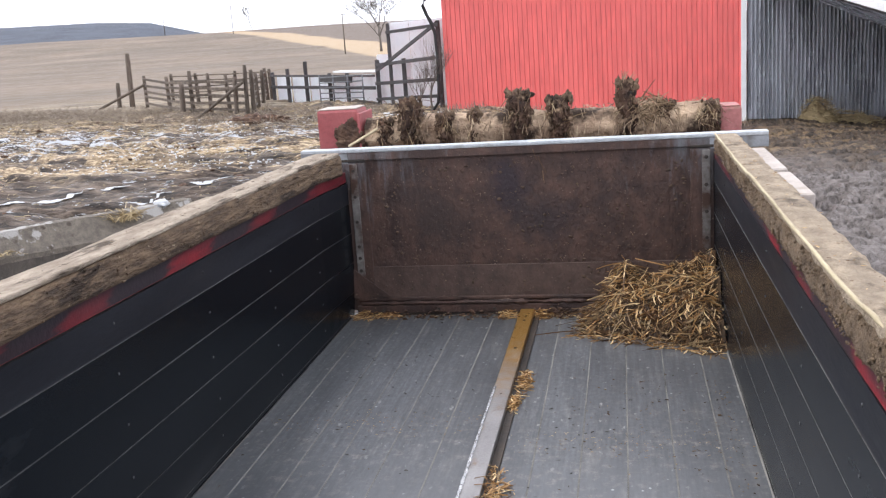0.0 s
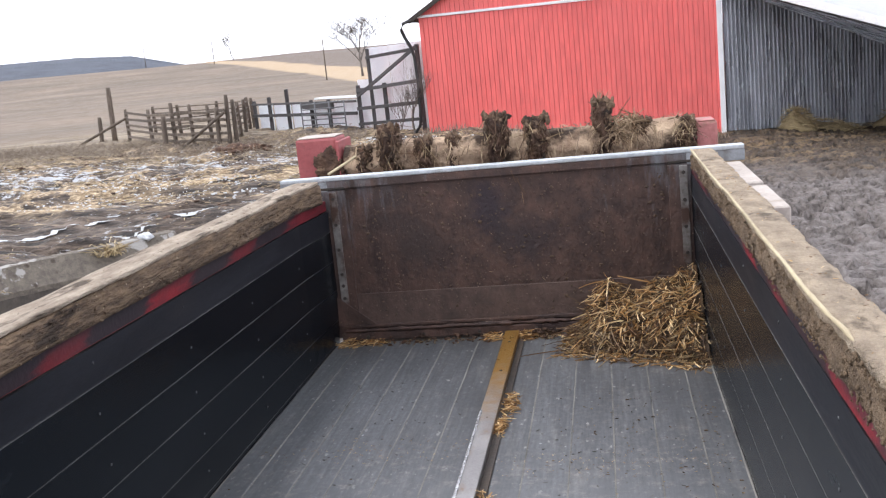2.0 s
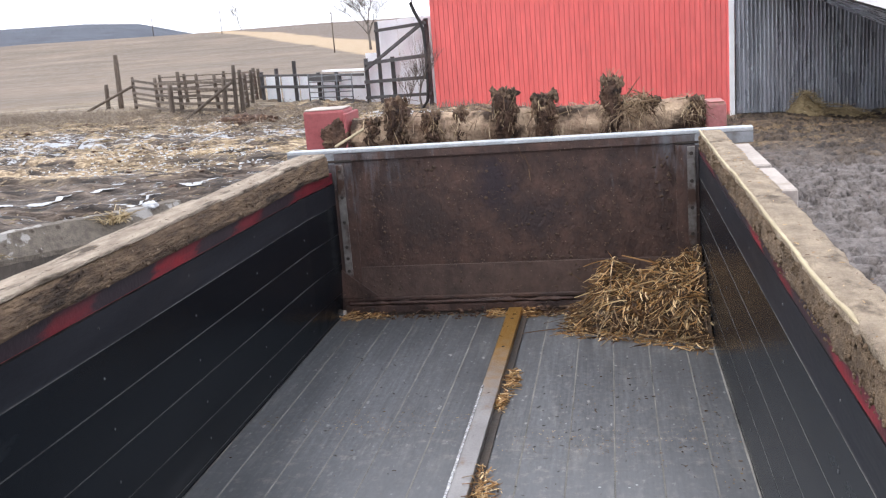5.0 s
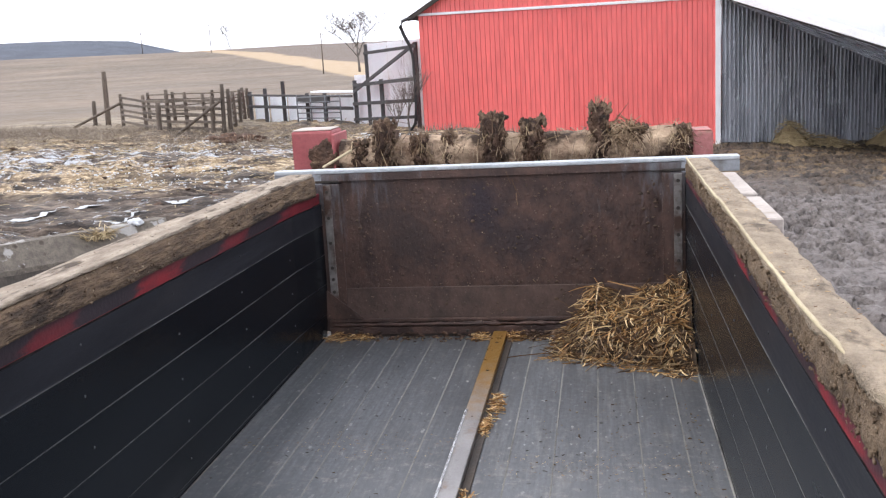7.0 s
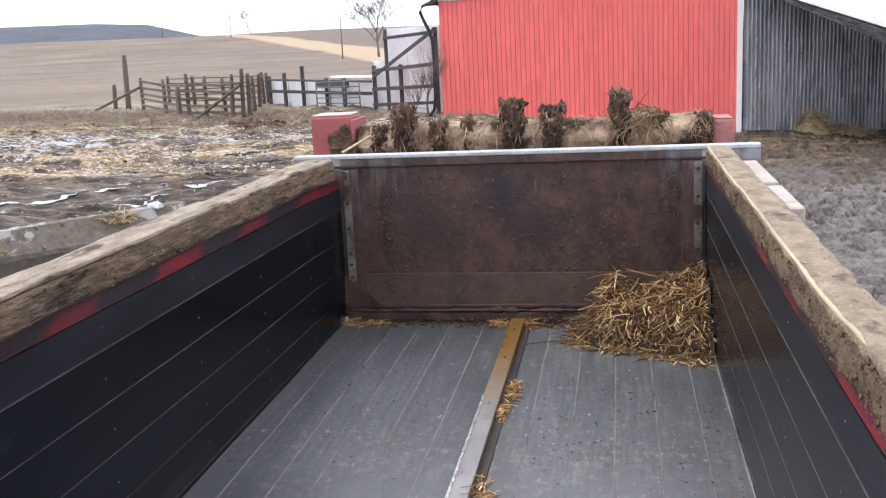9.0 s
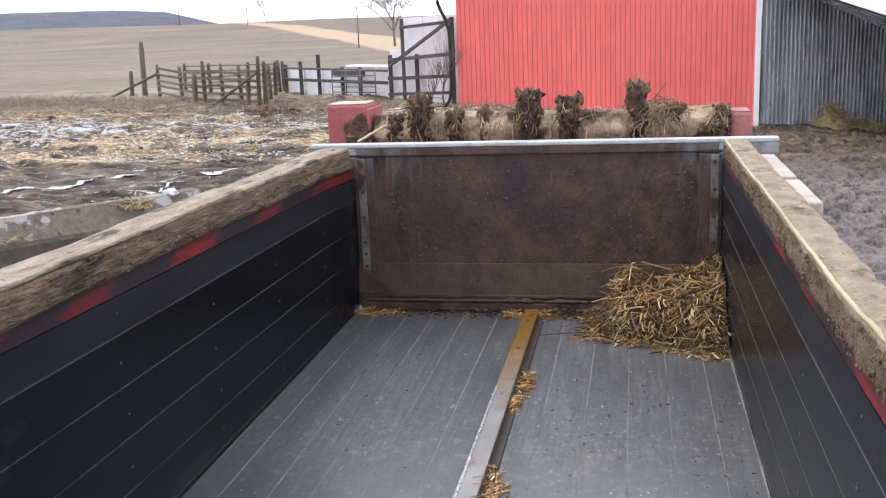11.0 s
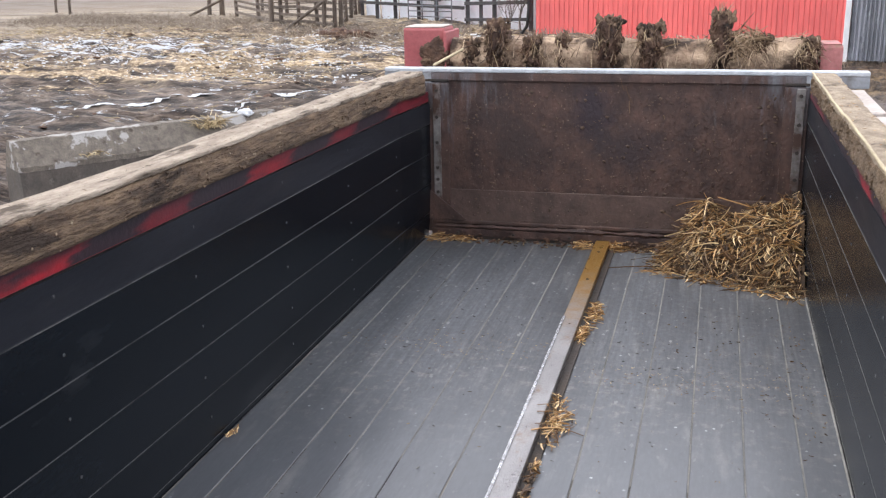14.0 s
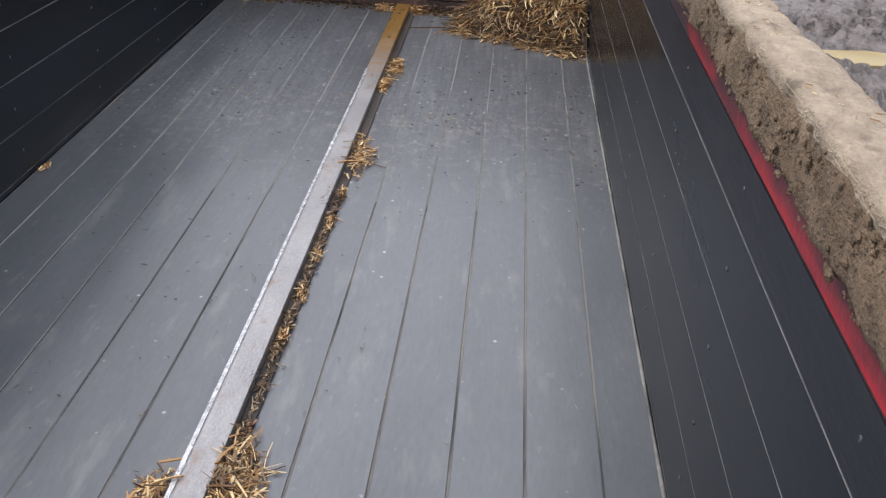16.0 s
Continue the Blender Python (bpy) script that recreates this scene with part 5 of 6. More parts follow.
def tangle(label, spots, seed, dark=0.35):
    """Ragged straw caught against the rail: spots of (x, y, spread across, spread along, height, count, longest)."""
    rnd = random.Random(seed)
    pale, old = [], []
    for x, y, sx, sy, h, count, longest in spots:
        for i in range(count):
            px, py = x + sx * max(-1.6, min(1.6, rnd.gauss(0, 0.6))), y + sy * rnd.gauss(0, 0.55)
            if -0.034 < px < 0.034:
                px = 0.036 if x > 0 else -0.036
            k = max(0.0, 1 - abs(px - (0.034 if x > 0 else -0.034)) / (2.0 * sx))
            a = rnd.choice((rnd.gauss(1.57, 0.5), rnd.uniform(0, 6.283)))
            length = 0.008 + (longest - 0.008) * rnd.random() ** 2.2
            d = Vector((math.cos(a), math.sin(a), rnd.uniform(-0.12, 0.35) * k)).normalized()
            p = Vector((px, py, FLOOR + 0.004 + h * k * rnd.random())) - d * length * 0.5
            e = p + d * length
            if min(abs(p.x), abs(e.x)) < 0.031 and min(p.z, e.z) < 1.027:
                lift = 1.029 - min(p.z, e.z)
                if lift > 0.02:
                    continue
                p.z += lift
            p.z = max(p.z, FLOOR + 0.003)
            (old if rnd.random() < dark else pale).append((p, d, length, 0.0008 + 0.0020 * rnd.random() ** 2, (rnd.uniform(-.3, .3) * length, rnd.uniform(-.3, .3) * length, -0.1 * length * k)))
    ob = strands("straw_wisp", pale, M_STRAW, None, label, "straw")
    strands("dark_straw", old, M_STRAWOLD, ob)


tangle("wisp of dry straw beside the floor rail", [(0.066, -1.70, 0.032, 0.10, 0.022, 170, 0.075), (0.050, -1.60, 0.014, 0.09, 0.02, 60, 0.05)], 1, 0.2)
tangle("tuft of straw packed against the floor rail", [(0.062, -3.05, 0.032, 0.080, 0.035, 420, 0.07), (0.072, -3.13, 0.030, 0.07, 0.03, 240, 0.085), (0.052, -2.94, 0.018, 0.05, 0.02, 60, 0.05)], 4, 0.4)
tangle("small tuft of straw against the floor rail", [(-0.064, -3.08, 0.024, 0.040, 0.022, 200, 0.055)], 5, 0.35)
straw_patch("straw_wisp", "straw caught along the floor rail", [(0.062, -0.86, 0.026, 0.15, 0.025), (0.045, -1.05, 0.014, 0.08, 0.02)], 130, 2, lengths=(0.01, 0.04))
straw_patch("straw_wisp", "thin line of dark straw along the floor rail", [(0.044, -1.95 - 0.12 * i, 0.010, 0.07, 0.018) for i in range(9)], 50, 3, lengths=(0.008, 0.03), material=M_STRAWOLD, along=0.4)
straw_patch("straw_wisp", "straw caught along the floor rail", [(0.046, -1.93 - 0.17 * i, 0.011, 0.05, 0.018) for i in range(5)], 34, 13, lengths=(0.01, 0.035), along=0.5)
straw_patch("straw_wisp", "straw lying at the foot of the endgate", [(0.06, -0.07, 0.05, 0.05, 0.03), (-0.08, -0.07, 0.045, 0.05, 0.03)], 70, 6)
straw_patch("straw_wisp", "straw in the corner by the endgate", [(-0.69, -0.07, 0.05, 0.05, 0.04), (-0.60, -0.05, 0.06, 0.03, 0.02)], 90, 7)
straw_patch("straw_wisp", "straw by the side wall", [(-0.741, -1.93, 0.007, 0.05, 0.006)], 16, 8, lengths=(0.008, 0.03), along=0.3)
straw_patch("straw_wisp", "straw lying at the foot of the endgate", [(0.14, -0.05, 0.06, 0.03, 0.02)], 40, 9, material=M_STRAWOLD)
straw_patch("chaff_specks", "scattered dark chaff specks on the floor", [(0.45, -2.3, 0.45, 1.6, 0.0), (-0.4, -2.0, 0.45, 1.6, 0.0)], 34, 10, lengths=(0.003, 0.010), material=M_STRAWOLD, thick=0.0012)
straw_patch("chaff_specks", "pale dust and chaff streak across the floor", [(-0.35, -1.20, 0.4, 0.12, 0.0), (0.40, -1.35, 0.45, 0.10, 0.0)], 160, 11, lengths=(0.003, 0.009), thick=0.0006)
straw_patch("chaff_specks", "dark crumbs of dirt on the floor before the straw heap", [(0.56, -1.15, 0.17, 0.50, 0.0), (0.34, -1.05, 0.22, 0.40, 0.0), (0.69, -1.30, 0.05, 0.55, 0.0)], 48, 15, lengths=(0.003, 0.010), material=M_STRAWOLD, thick=0.0017)
straw_patch("chaff_specks", "dark crumbs of dirt along the foot of the endgate", [(-0.36, -0.06, 0.36, 0.05, 0.008), (0.12, -0.07, 0.16, 0.05, 0.008)], 130, 16, lengths=(0.004, 0.018), material=M_STRAWOLD, thick=0.0024)
straw_patch("dust_specks", "pale specks of dust on the floor", [(-0.38, -0.85, 0.40, 0.75, 0.0), (0.40, -1.25, 0.40, 0.70, 0.0), (-0.2, -2.4, 0.5, 0.8, 0.0)], 90, 14, lengths=(0.003, 0.012), material=M_DUST, thick=0.0016)


def build_sweepings():
    """Dark dung crumbs lying along the foot of the endgate."""
    rnd = random.Random(77)
    bm = bmesh.new()
    for i in range(240):
        x = rnd.uniform(-0.72, 0.30) if i < 90 else rnd.uniform(0.02, 0.32)
        r = rnd.uniform(0.003, 0.009)
        y = -0.032 - abs(rnd.gauss(0, 0.022)) - 0.05 * max(0.0, (x - 0.15) / 0.15)
        lump((x, y, FLOOR + r * 0.6 + (rnd.random() * 0.022 if y > -0.06 else 0)), (r * 1.3, r, r * 0.8), i, 1, 0.5, 4, bm)
    tagged(link("dung_crumbs", bm, M_DUNG, None, "dark dung crumbs along the foot of the endgate", True), "", "dung", "", "stuff")


build_sweepings()

# ---- red barn ----
def ribbed(p, q, base, top, pitch, rib, depth, wave=False):
    """A profiled steel wall from p to q (x, y); base and top give z by the share of the way."""
    p, q = Vector((*p, 0)), Vector((*q, 0))
    length, way = (q - p).length, (q - p).normalized()
    out = Vector((way.y, -way.x, 0))
    prof = []
    k = 0
    while k * pitch < length:
        s = k * pitch
        if wave:
            for f in range(6):
                prof.append((s + pitch * f / 6, depth * math.cos(2 * math.pi * f / 6)))
        else:
            prof += [(s, 0), (s + pitch - rib * 2, 0), (s + pitch - rib * 1.5, depth), (s + pitch - rib * 0.5, depth), (s + pitch, 0)]
        k += 1
    prof = [(min(s, length), d) for s, d in prof]
    bm = bmesh.new()
    cols = []
    rows = 7
    for s, d in prof:
        f = s / length
        z0, z1 = base(f), top(f)
        wob = lambda z: 0.012 * noise.noise(Vector((s * 0.5, z * 1.7, 3))) if wave else 0.0
        cols.append([bm.verts.new(p + way * s + out * (d + wob(z0 + (z1 - z0) * r / rows)) + Vector((0, 0, z0 + (z1 - z0) * r / rows))) for r in range(rows + 1)])
    for a, b in zip(cols, cols[1:]):
        if (a[0].co - b[0].co).length < 1e-5:
            continue
        for r in range(rows):
            bm.faces.new((a[r], b[r], b[r + 1], a[r + 1]))
    bmesh.ops.remove_doubles(bm, verts=bm.verts[:], dist=1e-4)
    return bm


BX0, BX1, BY = -3.56, 3.02, 18.75
EAVE, SLOPE = 2.95, 0.60
PEAK_X = (BX0 + BX1) / 2
barn = thing("barn", (PEAK_X, BY + 4, -0.2), "red ribbed steel barn with white trim beside the yard", "barn")
BI = barn.matrix_world.inverted()


def bp_part(name, bm, material, label="", smooth=False):
    ob = link(name, bm, material, None, label, smooth)
    ob.parent = barn
    ob.matrix_parent_inverse = BI
    return ob


bp_part("front_wall", ribbed((BX0, BY), (BX1, BY), lambda f: 0.43 - 0.63 * f - 0.25, lambda f: EAVE, 0.108, 0.010, -0.020), M_REDWALL, "red ribbed steel wall")
bp_part("wall_core", box(BX0, BX1, BY + 0.05, BY + 0.12, -0.5, EAVE), M_DARKWOOD)
bp_part("gable", ribbed((BX0, BY), (BX1, BY), lambda f: EAVE + 0.06, lambda f: EAVE + 0.065 + SLOPE * (BX1 - BX0) * (0.5 - abs(f - 0.5)), 0.108, 0.010, -0.020), M_REDWALL, "red ribbed steel gable")
bp_part("gable_trim", box(BX0 - 0.02, BX1 + 0.02, BY - 0.045, BY + 0.015, EAVE + 0.002, EAVE + 0.058, 0.006), M_WHITETRIM, "white horizontal trim")
bp_part("corner_trim", box(BX1 - 0.055, BX1 + 0.055, BY - 0.05, BY + 0.07, -0.25, EAVE - 0.002, 0.006), M_WHITETRIM, "white corner trim")
bp_part("side_wall", ribbed((BX0, BY + 12), (BX0, BY + 0.13), lambda f: -0.4, lambda f: EAVE, 0.23, 0.03, 0.02), M_REDWALL)
bp_part("back_wall", box(BX0, BX1, BY + 12, BY + 12.1, -0.6, EAVE + 0.05), M_REDWALL)
RISE = SLOPE * (PEAK_X - BX0)
for s in (-1, 1):
    x_eave = BX0 - 0.22 if s < 0 else BX1 + 0.05
    z_eave = EAVE + 0.07 - SLOPE * (0.22 if s < 0 else 0.05)
    bm = bmesh.new()
    v = [bm.verts.new(c) for c in ((x_eave, BY - 0.15, z_eave), (PEAK_X, BY - 0.15, EAVE + 0.07 + RISE), (PEAK_X, BY + 12.2, EAVE + 0.07 + RISE), (x_eave, BY + 12.2, z_eave))]
    f = bm.faces.new(v if s > 0 else v[::-1])
    bmesh.ops.solidify(bm, geom=[f], thickness=-0.05)
    bp_part("roof", bm, M_DARKSTEEL if s < 0 else M_ROOF, "steel roof slope")
bp_part("rake_trim", beam((BX0 - 0.22, BY - 0.17, EAVE - 0.065), (PEAK_X, BY - 0.17, EAVE + 0.06 + RISE), 0.03, 0.10), M_DARKSTEEL, "dark rake trim")
bp_part("drain_pipe", tube([(-3.62, 18.62, 2.90), (-3.78, 18.58, 2.905), (-3.90, 18.56, 2.86), (-3.95, 18.56, 2.74), (-3.88, 18.56, 2.55), (-3.77, 18.58, 2.32), (-3.71, 18.6, 2.1), (-3.69, 18.6, 1.5),
                            (-3.70, 18.6, 0.9), (-3.74, 18.6, 0.55), (-3.86, 18.58, 0.40)], 0.040, 8), M_PIPE, "black plastic drain pipe", True)

# ---- lean-to beside the barn ----
leanto = thing("lean_to_shed", (5.2, 19.6, -0.4), "open lean-to shed with weathered corrugated steel wall", "shed")
LI = leanto.matrix_world.inverted()


def lt_part(name, bm, material, label="", smooth=False):
    ob = link(name, bm, material, None, label, smooth)
    ob.parent = leanto
    ob.matrix_parent_inverse = LI
    return ob


WP, WQ = (BX1 + 0.06, BY + 0.02), (9.55, 22.70)
EAVE_A, EAVE_B = Vector((3.02, BY - 0.06, 3.03)), Vector((6.94, 13.30, 1.16))
BACK = Vector((0.0, 12.0, 0.35))
ROOF_N = (EAVE_B - EAVE_A).cross(BACK)


def roof_z(x, y):
    return EAVE_A.z - (ROOF_N.x * (x - EAVE_A.x) + ROOF_N.y * (y - EAVE_A.y)) / ROOF_N.z


def roof_sheet(corners, drop, thick):
    bm = bmesh.new()
    f = bm.faces.new([bm.verts.new((x, y, roof_z(x, y) - drop)) for x, y in corners])
    bmesh.ops.solidify(bm, geom=[f], thickness=thick)
    return bm


lt_part("back_wall", ribbed(WP, WQ, lambda f: -0.17 - 0.55 * f, lambda f: roof_z(WP[0] + (WQ[0] - WP[0]) * f, WP[1] + (WQ[1] - WP[1]) * f) - 0.05, 0.112, 0.03, 0.056, True), M_CORR, "weathered corrugated steel wall", True)
bm = bmesh.new()
f = bm.faces.new([bm.verts.new(c) for c in (EAVE_A, EAVE_B, (18.0, BY + 30, 1.9), (EAVE_A.x, BY + 30, 4.7))])
bmesh.ops.solidify(bm, geom=[f], thickness=0.03)
lt_part("roof", bm, M_ROOF, "pale steel lean-to roof")
# grey sheet added below the white roof to stop its bounce light
plan = [(EAVE_A.x + 0.02, EAVE_A.y + 0.04), (EAVE_B.x - 0.02, EAVE_B.y + 0.04), (9.6, 22.9), (EAVE_A.x + 0.02, 22.9)]
lt_part("roof_lining", roof_sheet(plan, 0.036, 0.010), M_CORR, "grey steel sheet added under the roof")
lt_part("fascia", beam(EAVE_A + Vector((0.01, -0.04, 0.035)), EAVE_B + Vector((0.01, -0.04, 0.045)), 0.03, 0.15), M_WHITETRIM, "white fascia board")
lt_part("eave_beam", beam(EAVE_A + Vector((0.05, 0.03, -0.060)), EAVE_B + Vector((0, 0.03, -0.060)), 0.05, 0.030), M_DARKWOOD, "dark timber under the roof edge")
# unseen wall added to keep light from the right off the back wall
lt_part("end_wall", ribbed((EAVE_B.x - 0.05, EAVE_B.y + 0.1), (9.6, 22.65), lambda f: -1.1, lambda f: roof_z(EAVE_B.x - 0.05 + (9.65 - EAVE_B.x) * f, EAVE_B.y + 0.1 + (22.55 - EAVE_B.y) * f) - 0.06, 0.112, 0.03, 0.02, True), M_CORR)

# spilled straw and hay against the corrugated wall
def heap_outside(name, label, cx, cy, rx, ry, h, seed, count, material, core):
    bm = bmesh.new()
    n = 18
    grid = []
    for j in range(n + 1):
        row = []
        for i in range(n + 1):
            u, w = 2 * i / n - 1, 2 * j / n - 1
            x, y = cx + rx * u, cy + ry * w
            k = max(0.0, 1 - u * u - w * w * 0.9)
            row.append(bm.verts.new((x, y, gz(x, y) - 0.16 + (h + 0.11) * k ** 0.8 * (0.8 + 0.4 * noise.noise(Vector((x * 3, y * 3, seed)))))))
        grid.append(row)
    for j in range(n):
        for i in range(n):
            bm.faces.new((grid[j][i], grid[j][i + 1], grid[j + 1][i + 1], grid[j + 1][i]))
    ob = link(name, bm, core, None, label, True)
    tagged(ob, "", "straw", "", "stuff")
    rnd = random.Random(seed)
    items = []
    for k in range(count):
        u, w = rnd.uniform(-1, 1), rnd.uniform(-1, 1)
        kk = max(0.0, 1 - u * u - w * w * 0.9)
        if kk <= 0:
            continue
        x, y = cx + rx * u, cy + ry * w
        a = rnd.uniform(0, 6.283)
        items.append(((x, y, gz(x, y) - 0.04 + h * kk ** 0.8), (math.cos(a), math.sin(a), rnd.uniform(-.3, .7)), rnd.uniform(0.06, 0.2), 0.005, (0, 0, -0.03)))
    strands("stalks", items, material, ob)
    return ob


M_HAY = straw_mat("old_hay", (0.22, 0.16, 0.085), (0.40, 0.31, 0.17), (0.60, 0.49, 0.30))
M_HAYBED = mat("hay_core", (0.26, 0.195, 0.105), (0.44, 0.34, 0.19), 6, (0.9, 1.0), bump=0.8, fine=20)
heap_outside("hay_heap", "heap of old hay against the corrugated wall", 4.72, 19.55, 0.48, 0.42, 0.52, 2, 700, M_HAY, M_HAYBED)
heap_outside("hay_heap", "low spread of old hay along the shed wall", 5.5, 19.95, 0.9, 0.6, 0.26, 3, 500, M_HAY, M_HAYBED)
heap_outside("hay_heap", "hay spilled at the shed wall", 7.6, 21.0, 1.1, 0.7, 0.55, 4, 500, M_HAY, M_HAYBED)
tagged(link("wall_footing", beam((3.1, BY + 0.06, -0.34), (9.55, 22.74, -0.89), 0.05, 0.34), M_CONC), "stained concrete footing below the steel wall", "footing", "", "structure")

# ---- white-panelled windbreak between barn and fence ----
UA = Vector((-3.72, 19.5, 0))
UW = Vector((-6.4, 6.1, 0)).normalized()
UN = Vector((-UW.y, UW.x, 0))
if UN.y > 0:
    UN = -UN
windbreak = thing("windbreak", (-6.5, 22.2, 0.2), "timber-framed windbreak with white panels beside the barn", "windbreak")
WI = windbreak.matrix_world.inverted()


def wpt(u, z, out=0.0):
    return UA + UW * u + UN * out + Vector((0, 0, z))


def wb(name, u0, z0, u1, z1, w, h, material, out, label=""):
    ob = link(name, beam(wpt(u0, z0, out), wpt(u1, z1, out), w, h), material, None, label)
    ob.parent = windbreak
    ob.matrix_parent_inverse = WI
    return ob


def panel(u0, u1, z0, z1, out=-0.06, lean=0.0):
    bm = bmesh.new()
    pts = [wpt(u0, z0, out), wpt(u1, z0, out), wpt(u1, z1 + lean, out), wpt(u0, z1, out)]
    f = bm.faces.new([bm.verts.new(p) for p in pts])
    bmesh.ops.solidify(bm, geom=[f], thickness=0.02)
    bmesh.ops.recalc_face_normals(bm, faces=bm.faces[:])
    ob = link("panel", bm, M_WHITEPANEL)
    ob.parent = windbreak
    ob.matrix_parent_inverse = WI


for u0, u1, z0, z1 in ((-0.1, 0.72, 0.2, 2.46), (0.73, 1.42, 0.2, 2.45), (1.43, 2.34, 0.2, 2.44), (2.35, 2.98, 0.2, 1.66),
                       (2.99, 3.75, 0.2, 1.16), (3.76, 4.6, 0.2, 1.15), (4.61, 5.5, 0.2, 1.14), (5.51, 6.62, 0.2, 1.14), (6.68, 7.72, 0.2, 1.14), (7.82, 8.72, 0.2, 1.15)):
    panel(u0, u1, z0, z1)
for u, z in ((0.06, 2.40), (1.58, 1.55), (2.80, 1.53), (4.35, 1.20), (5.3, 1.20), (6.65, 1.54), (7.77, 1.34), (8.75, 1.24)):
    wb("post", u, 0.1, u, z, 0.092, 0.092, M_DARKWOOD, 0.06)
wb("post", 2.12, 0.35, 2.12, 2.42, 0.08, 0.08, M_DARKWOOD, 0.10)
for u0, z0, u1, z1, w in ((-0.1, 2.30, 2.15, 2.20, 0.075), (-0.1, 1.56, 2.75, 1.40, 0.085), (-0.1, 1.05, 2.8, 0.93, 0.085), (-0.1, 0.66, 2.8, 0.53, 0.075), (2.75, 1.24, 0.0, 2.34, 0.08),
                          (2.85, 0.82, 8.75, 0.80, 0.085), (2.85, 1.13, 8.75, 1.14, 0.06)):
    wb("rail", u0, z0, u1, z1, 0.05, w, M_DARKWOOD, 0.14)
wb("white_cap", 3.0, 1.235, 5.2, 1.225, 0.30, 0.05, M_WHITETRIM, -0.15, "white capping board")
wb("dark_stack", 4.0, 1.03, 5.6, 1.05, 0.10, 0.16, M_DARKWOOD, 0.16, "dark timbers piled on the rail")

# tubular gate in front of the windbreak
tube_gate = thing("tube_gate", tuple(wpt(3.9, 0.35, 0.45)), "grey tubular steel farm gate before the white panels", "gate")
TI = tube_gate.matrix_world.inverted()


def tg(name, u0, z0, u1, z1, r=0.015):
    ob = link(name, tube([wpt(u0, z0, 0.45), wpt(u1, z1, 0.45)], r, 6), M_TUBE, None, "", True)
    ob.parent = tube_gate
    ob.matrix_parent_inverse = TI


for i in range(6):
    tg("gate_bar", 2.95, 0.42 + 0.145 * i + 0.03, 5.2, 0.42 + 0.14 * i - 0.02)
for u in (2.95, 3.7, 4.45, 5.2):
    tg("gate_upright", u, 0.36, u, 1.18, 0.018)

# ---- corral fence ----
def post(x, y, h, r, lean=0.0, seed=0):
    z = gz(x, y)
    pts = [(x + lean * f, y, z - 0.15 + (h + 0.15) * f) for f in (0, 0.3, 0.6, 0.85, 1)]
    return tube(pts, [r * 1.05, r, r * 0.97, r * 0.93, r * 0.8], 8)


def fence(name, label, posts, rails, deep=0.07):
    f = thing(name, (posts[0][0], posts[0][1], gz(posts[0][0], posts[0][1])), label, "fence")
    inv = f.matrix_world.inverted()
    rnd = random.Random(len(posts) * 7 + len(rails))
    for i, (x, y, h) in enumerate(posts):
        ob = link("post", post(x, y, h, 0.052 + 0.010 * rnd.random(), rnd.uniform(-.05, .05)), M_POST, None, "", True)
        ob.parent, ob.matrix_parent_inverse = f, inv
    for (xa, ya, _), (xb, yb, _) in zip(posts, posts[1:]):
        for z in rails:
            za, zb = gz(xa, ya) + z + rnd.uniform(-.03, .03), gz(xb, yb) + z + rnd.uniform(-.03, .03)
            ob = link("rail", beam((xa, ya - 0.09, za), (xb, yb - 0.09, zb), 0.03, deep), M_POST)
            ob.parent, ob.matrix_parent_inverse = f, inv
    return f


RAILS = (0.16, 0.34, 0.52, 0.70, 0.88)
fence("corral_fence", "weathered timber corral fence with five rails", [(-14.35, 25.57, 1.0), (-12.25, 22.73, 1.02), (-10.84, 21.13, 1.18), (-10.25, 20.94, 1.10), (-9.55, 20.5, 1.06), (-8.78, 19.69, 1.28)], RAILS)
fence("corral_fence", "weathered timber corral fence running back to the windbreak", [(-8.70, 19.95, 1.15), (-9.4, 22.2, 1.0), (-10.0, 24.2, 1.0), (-10.5, 26.0, 1.0)], RAILS, 0.035)
fence("corral_fence", "weathered timber corral fence beyond the yard", [(-14.5, 27.8, 0.95), (-13.2, 26.9, 0.95), (-11.9, 26.9, 0.95), (-10.6, 26.7, 0.95)], RAILS, 0.035)


def loose_post(x, y, h, r, label):
    tagged(link("fence_post", post(x, y, h, r, 0.04), M_POST, None, label, True), "", "fence post")


loose_post(-15.3, 26.43, 1.72, 0.085, "tall weathered timber fence post")
loose_post(-11.1, 21.03, 0.85, 0.075, "short weathered timber post")
loose_post(-15.85, 26.6, 0.8, 0.07, "short weathered timber post")
loose_post(-9.15, 19.9, 1.0, 0.055, "slim weathered timber post")
loose_post(-24.0, 29.8, 0.85, 0.05, "short weathered timber post")
loose_post(-21.5, 27.1, 1.0, 0.05, "slim weathered timber post")
for a, b in (((-10.25, 20.0, gz(-10.25, 20.0)), (-8.78, 19.58, 1.24)), ((-15.9, 25.4, gz(-15.9, 25.4) + 0.05), (-14.2, 25.3, 1.12))):
    tagged(link("brace", tube([a, [(p + q) / 2 for p, q in zip(a, b)], b], 0.042, 7), M_POST, None, "weathered round timber brace leaning on the fence", True), "", "fence brace")

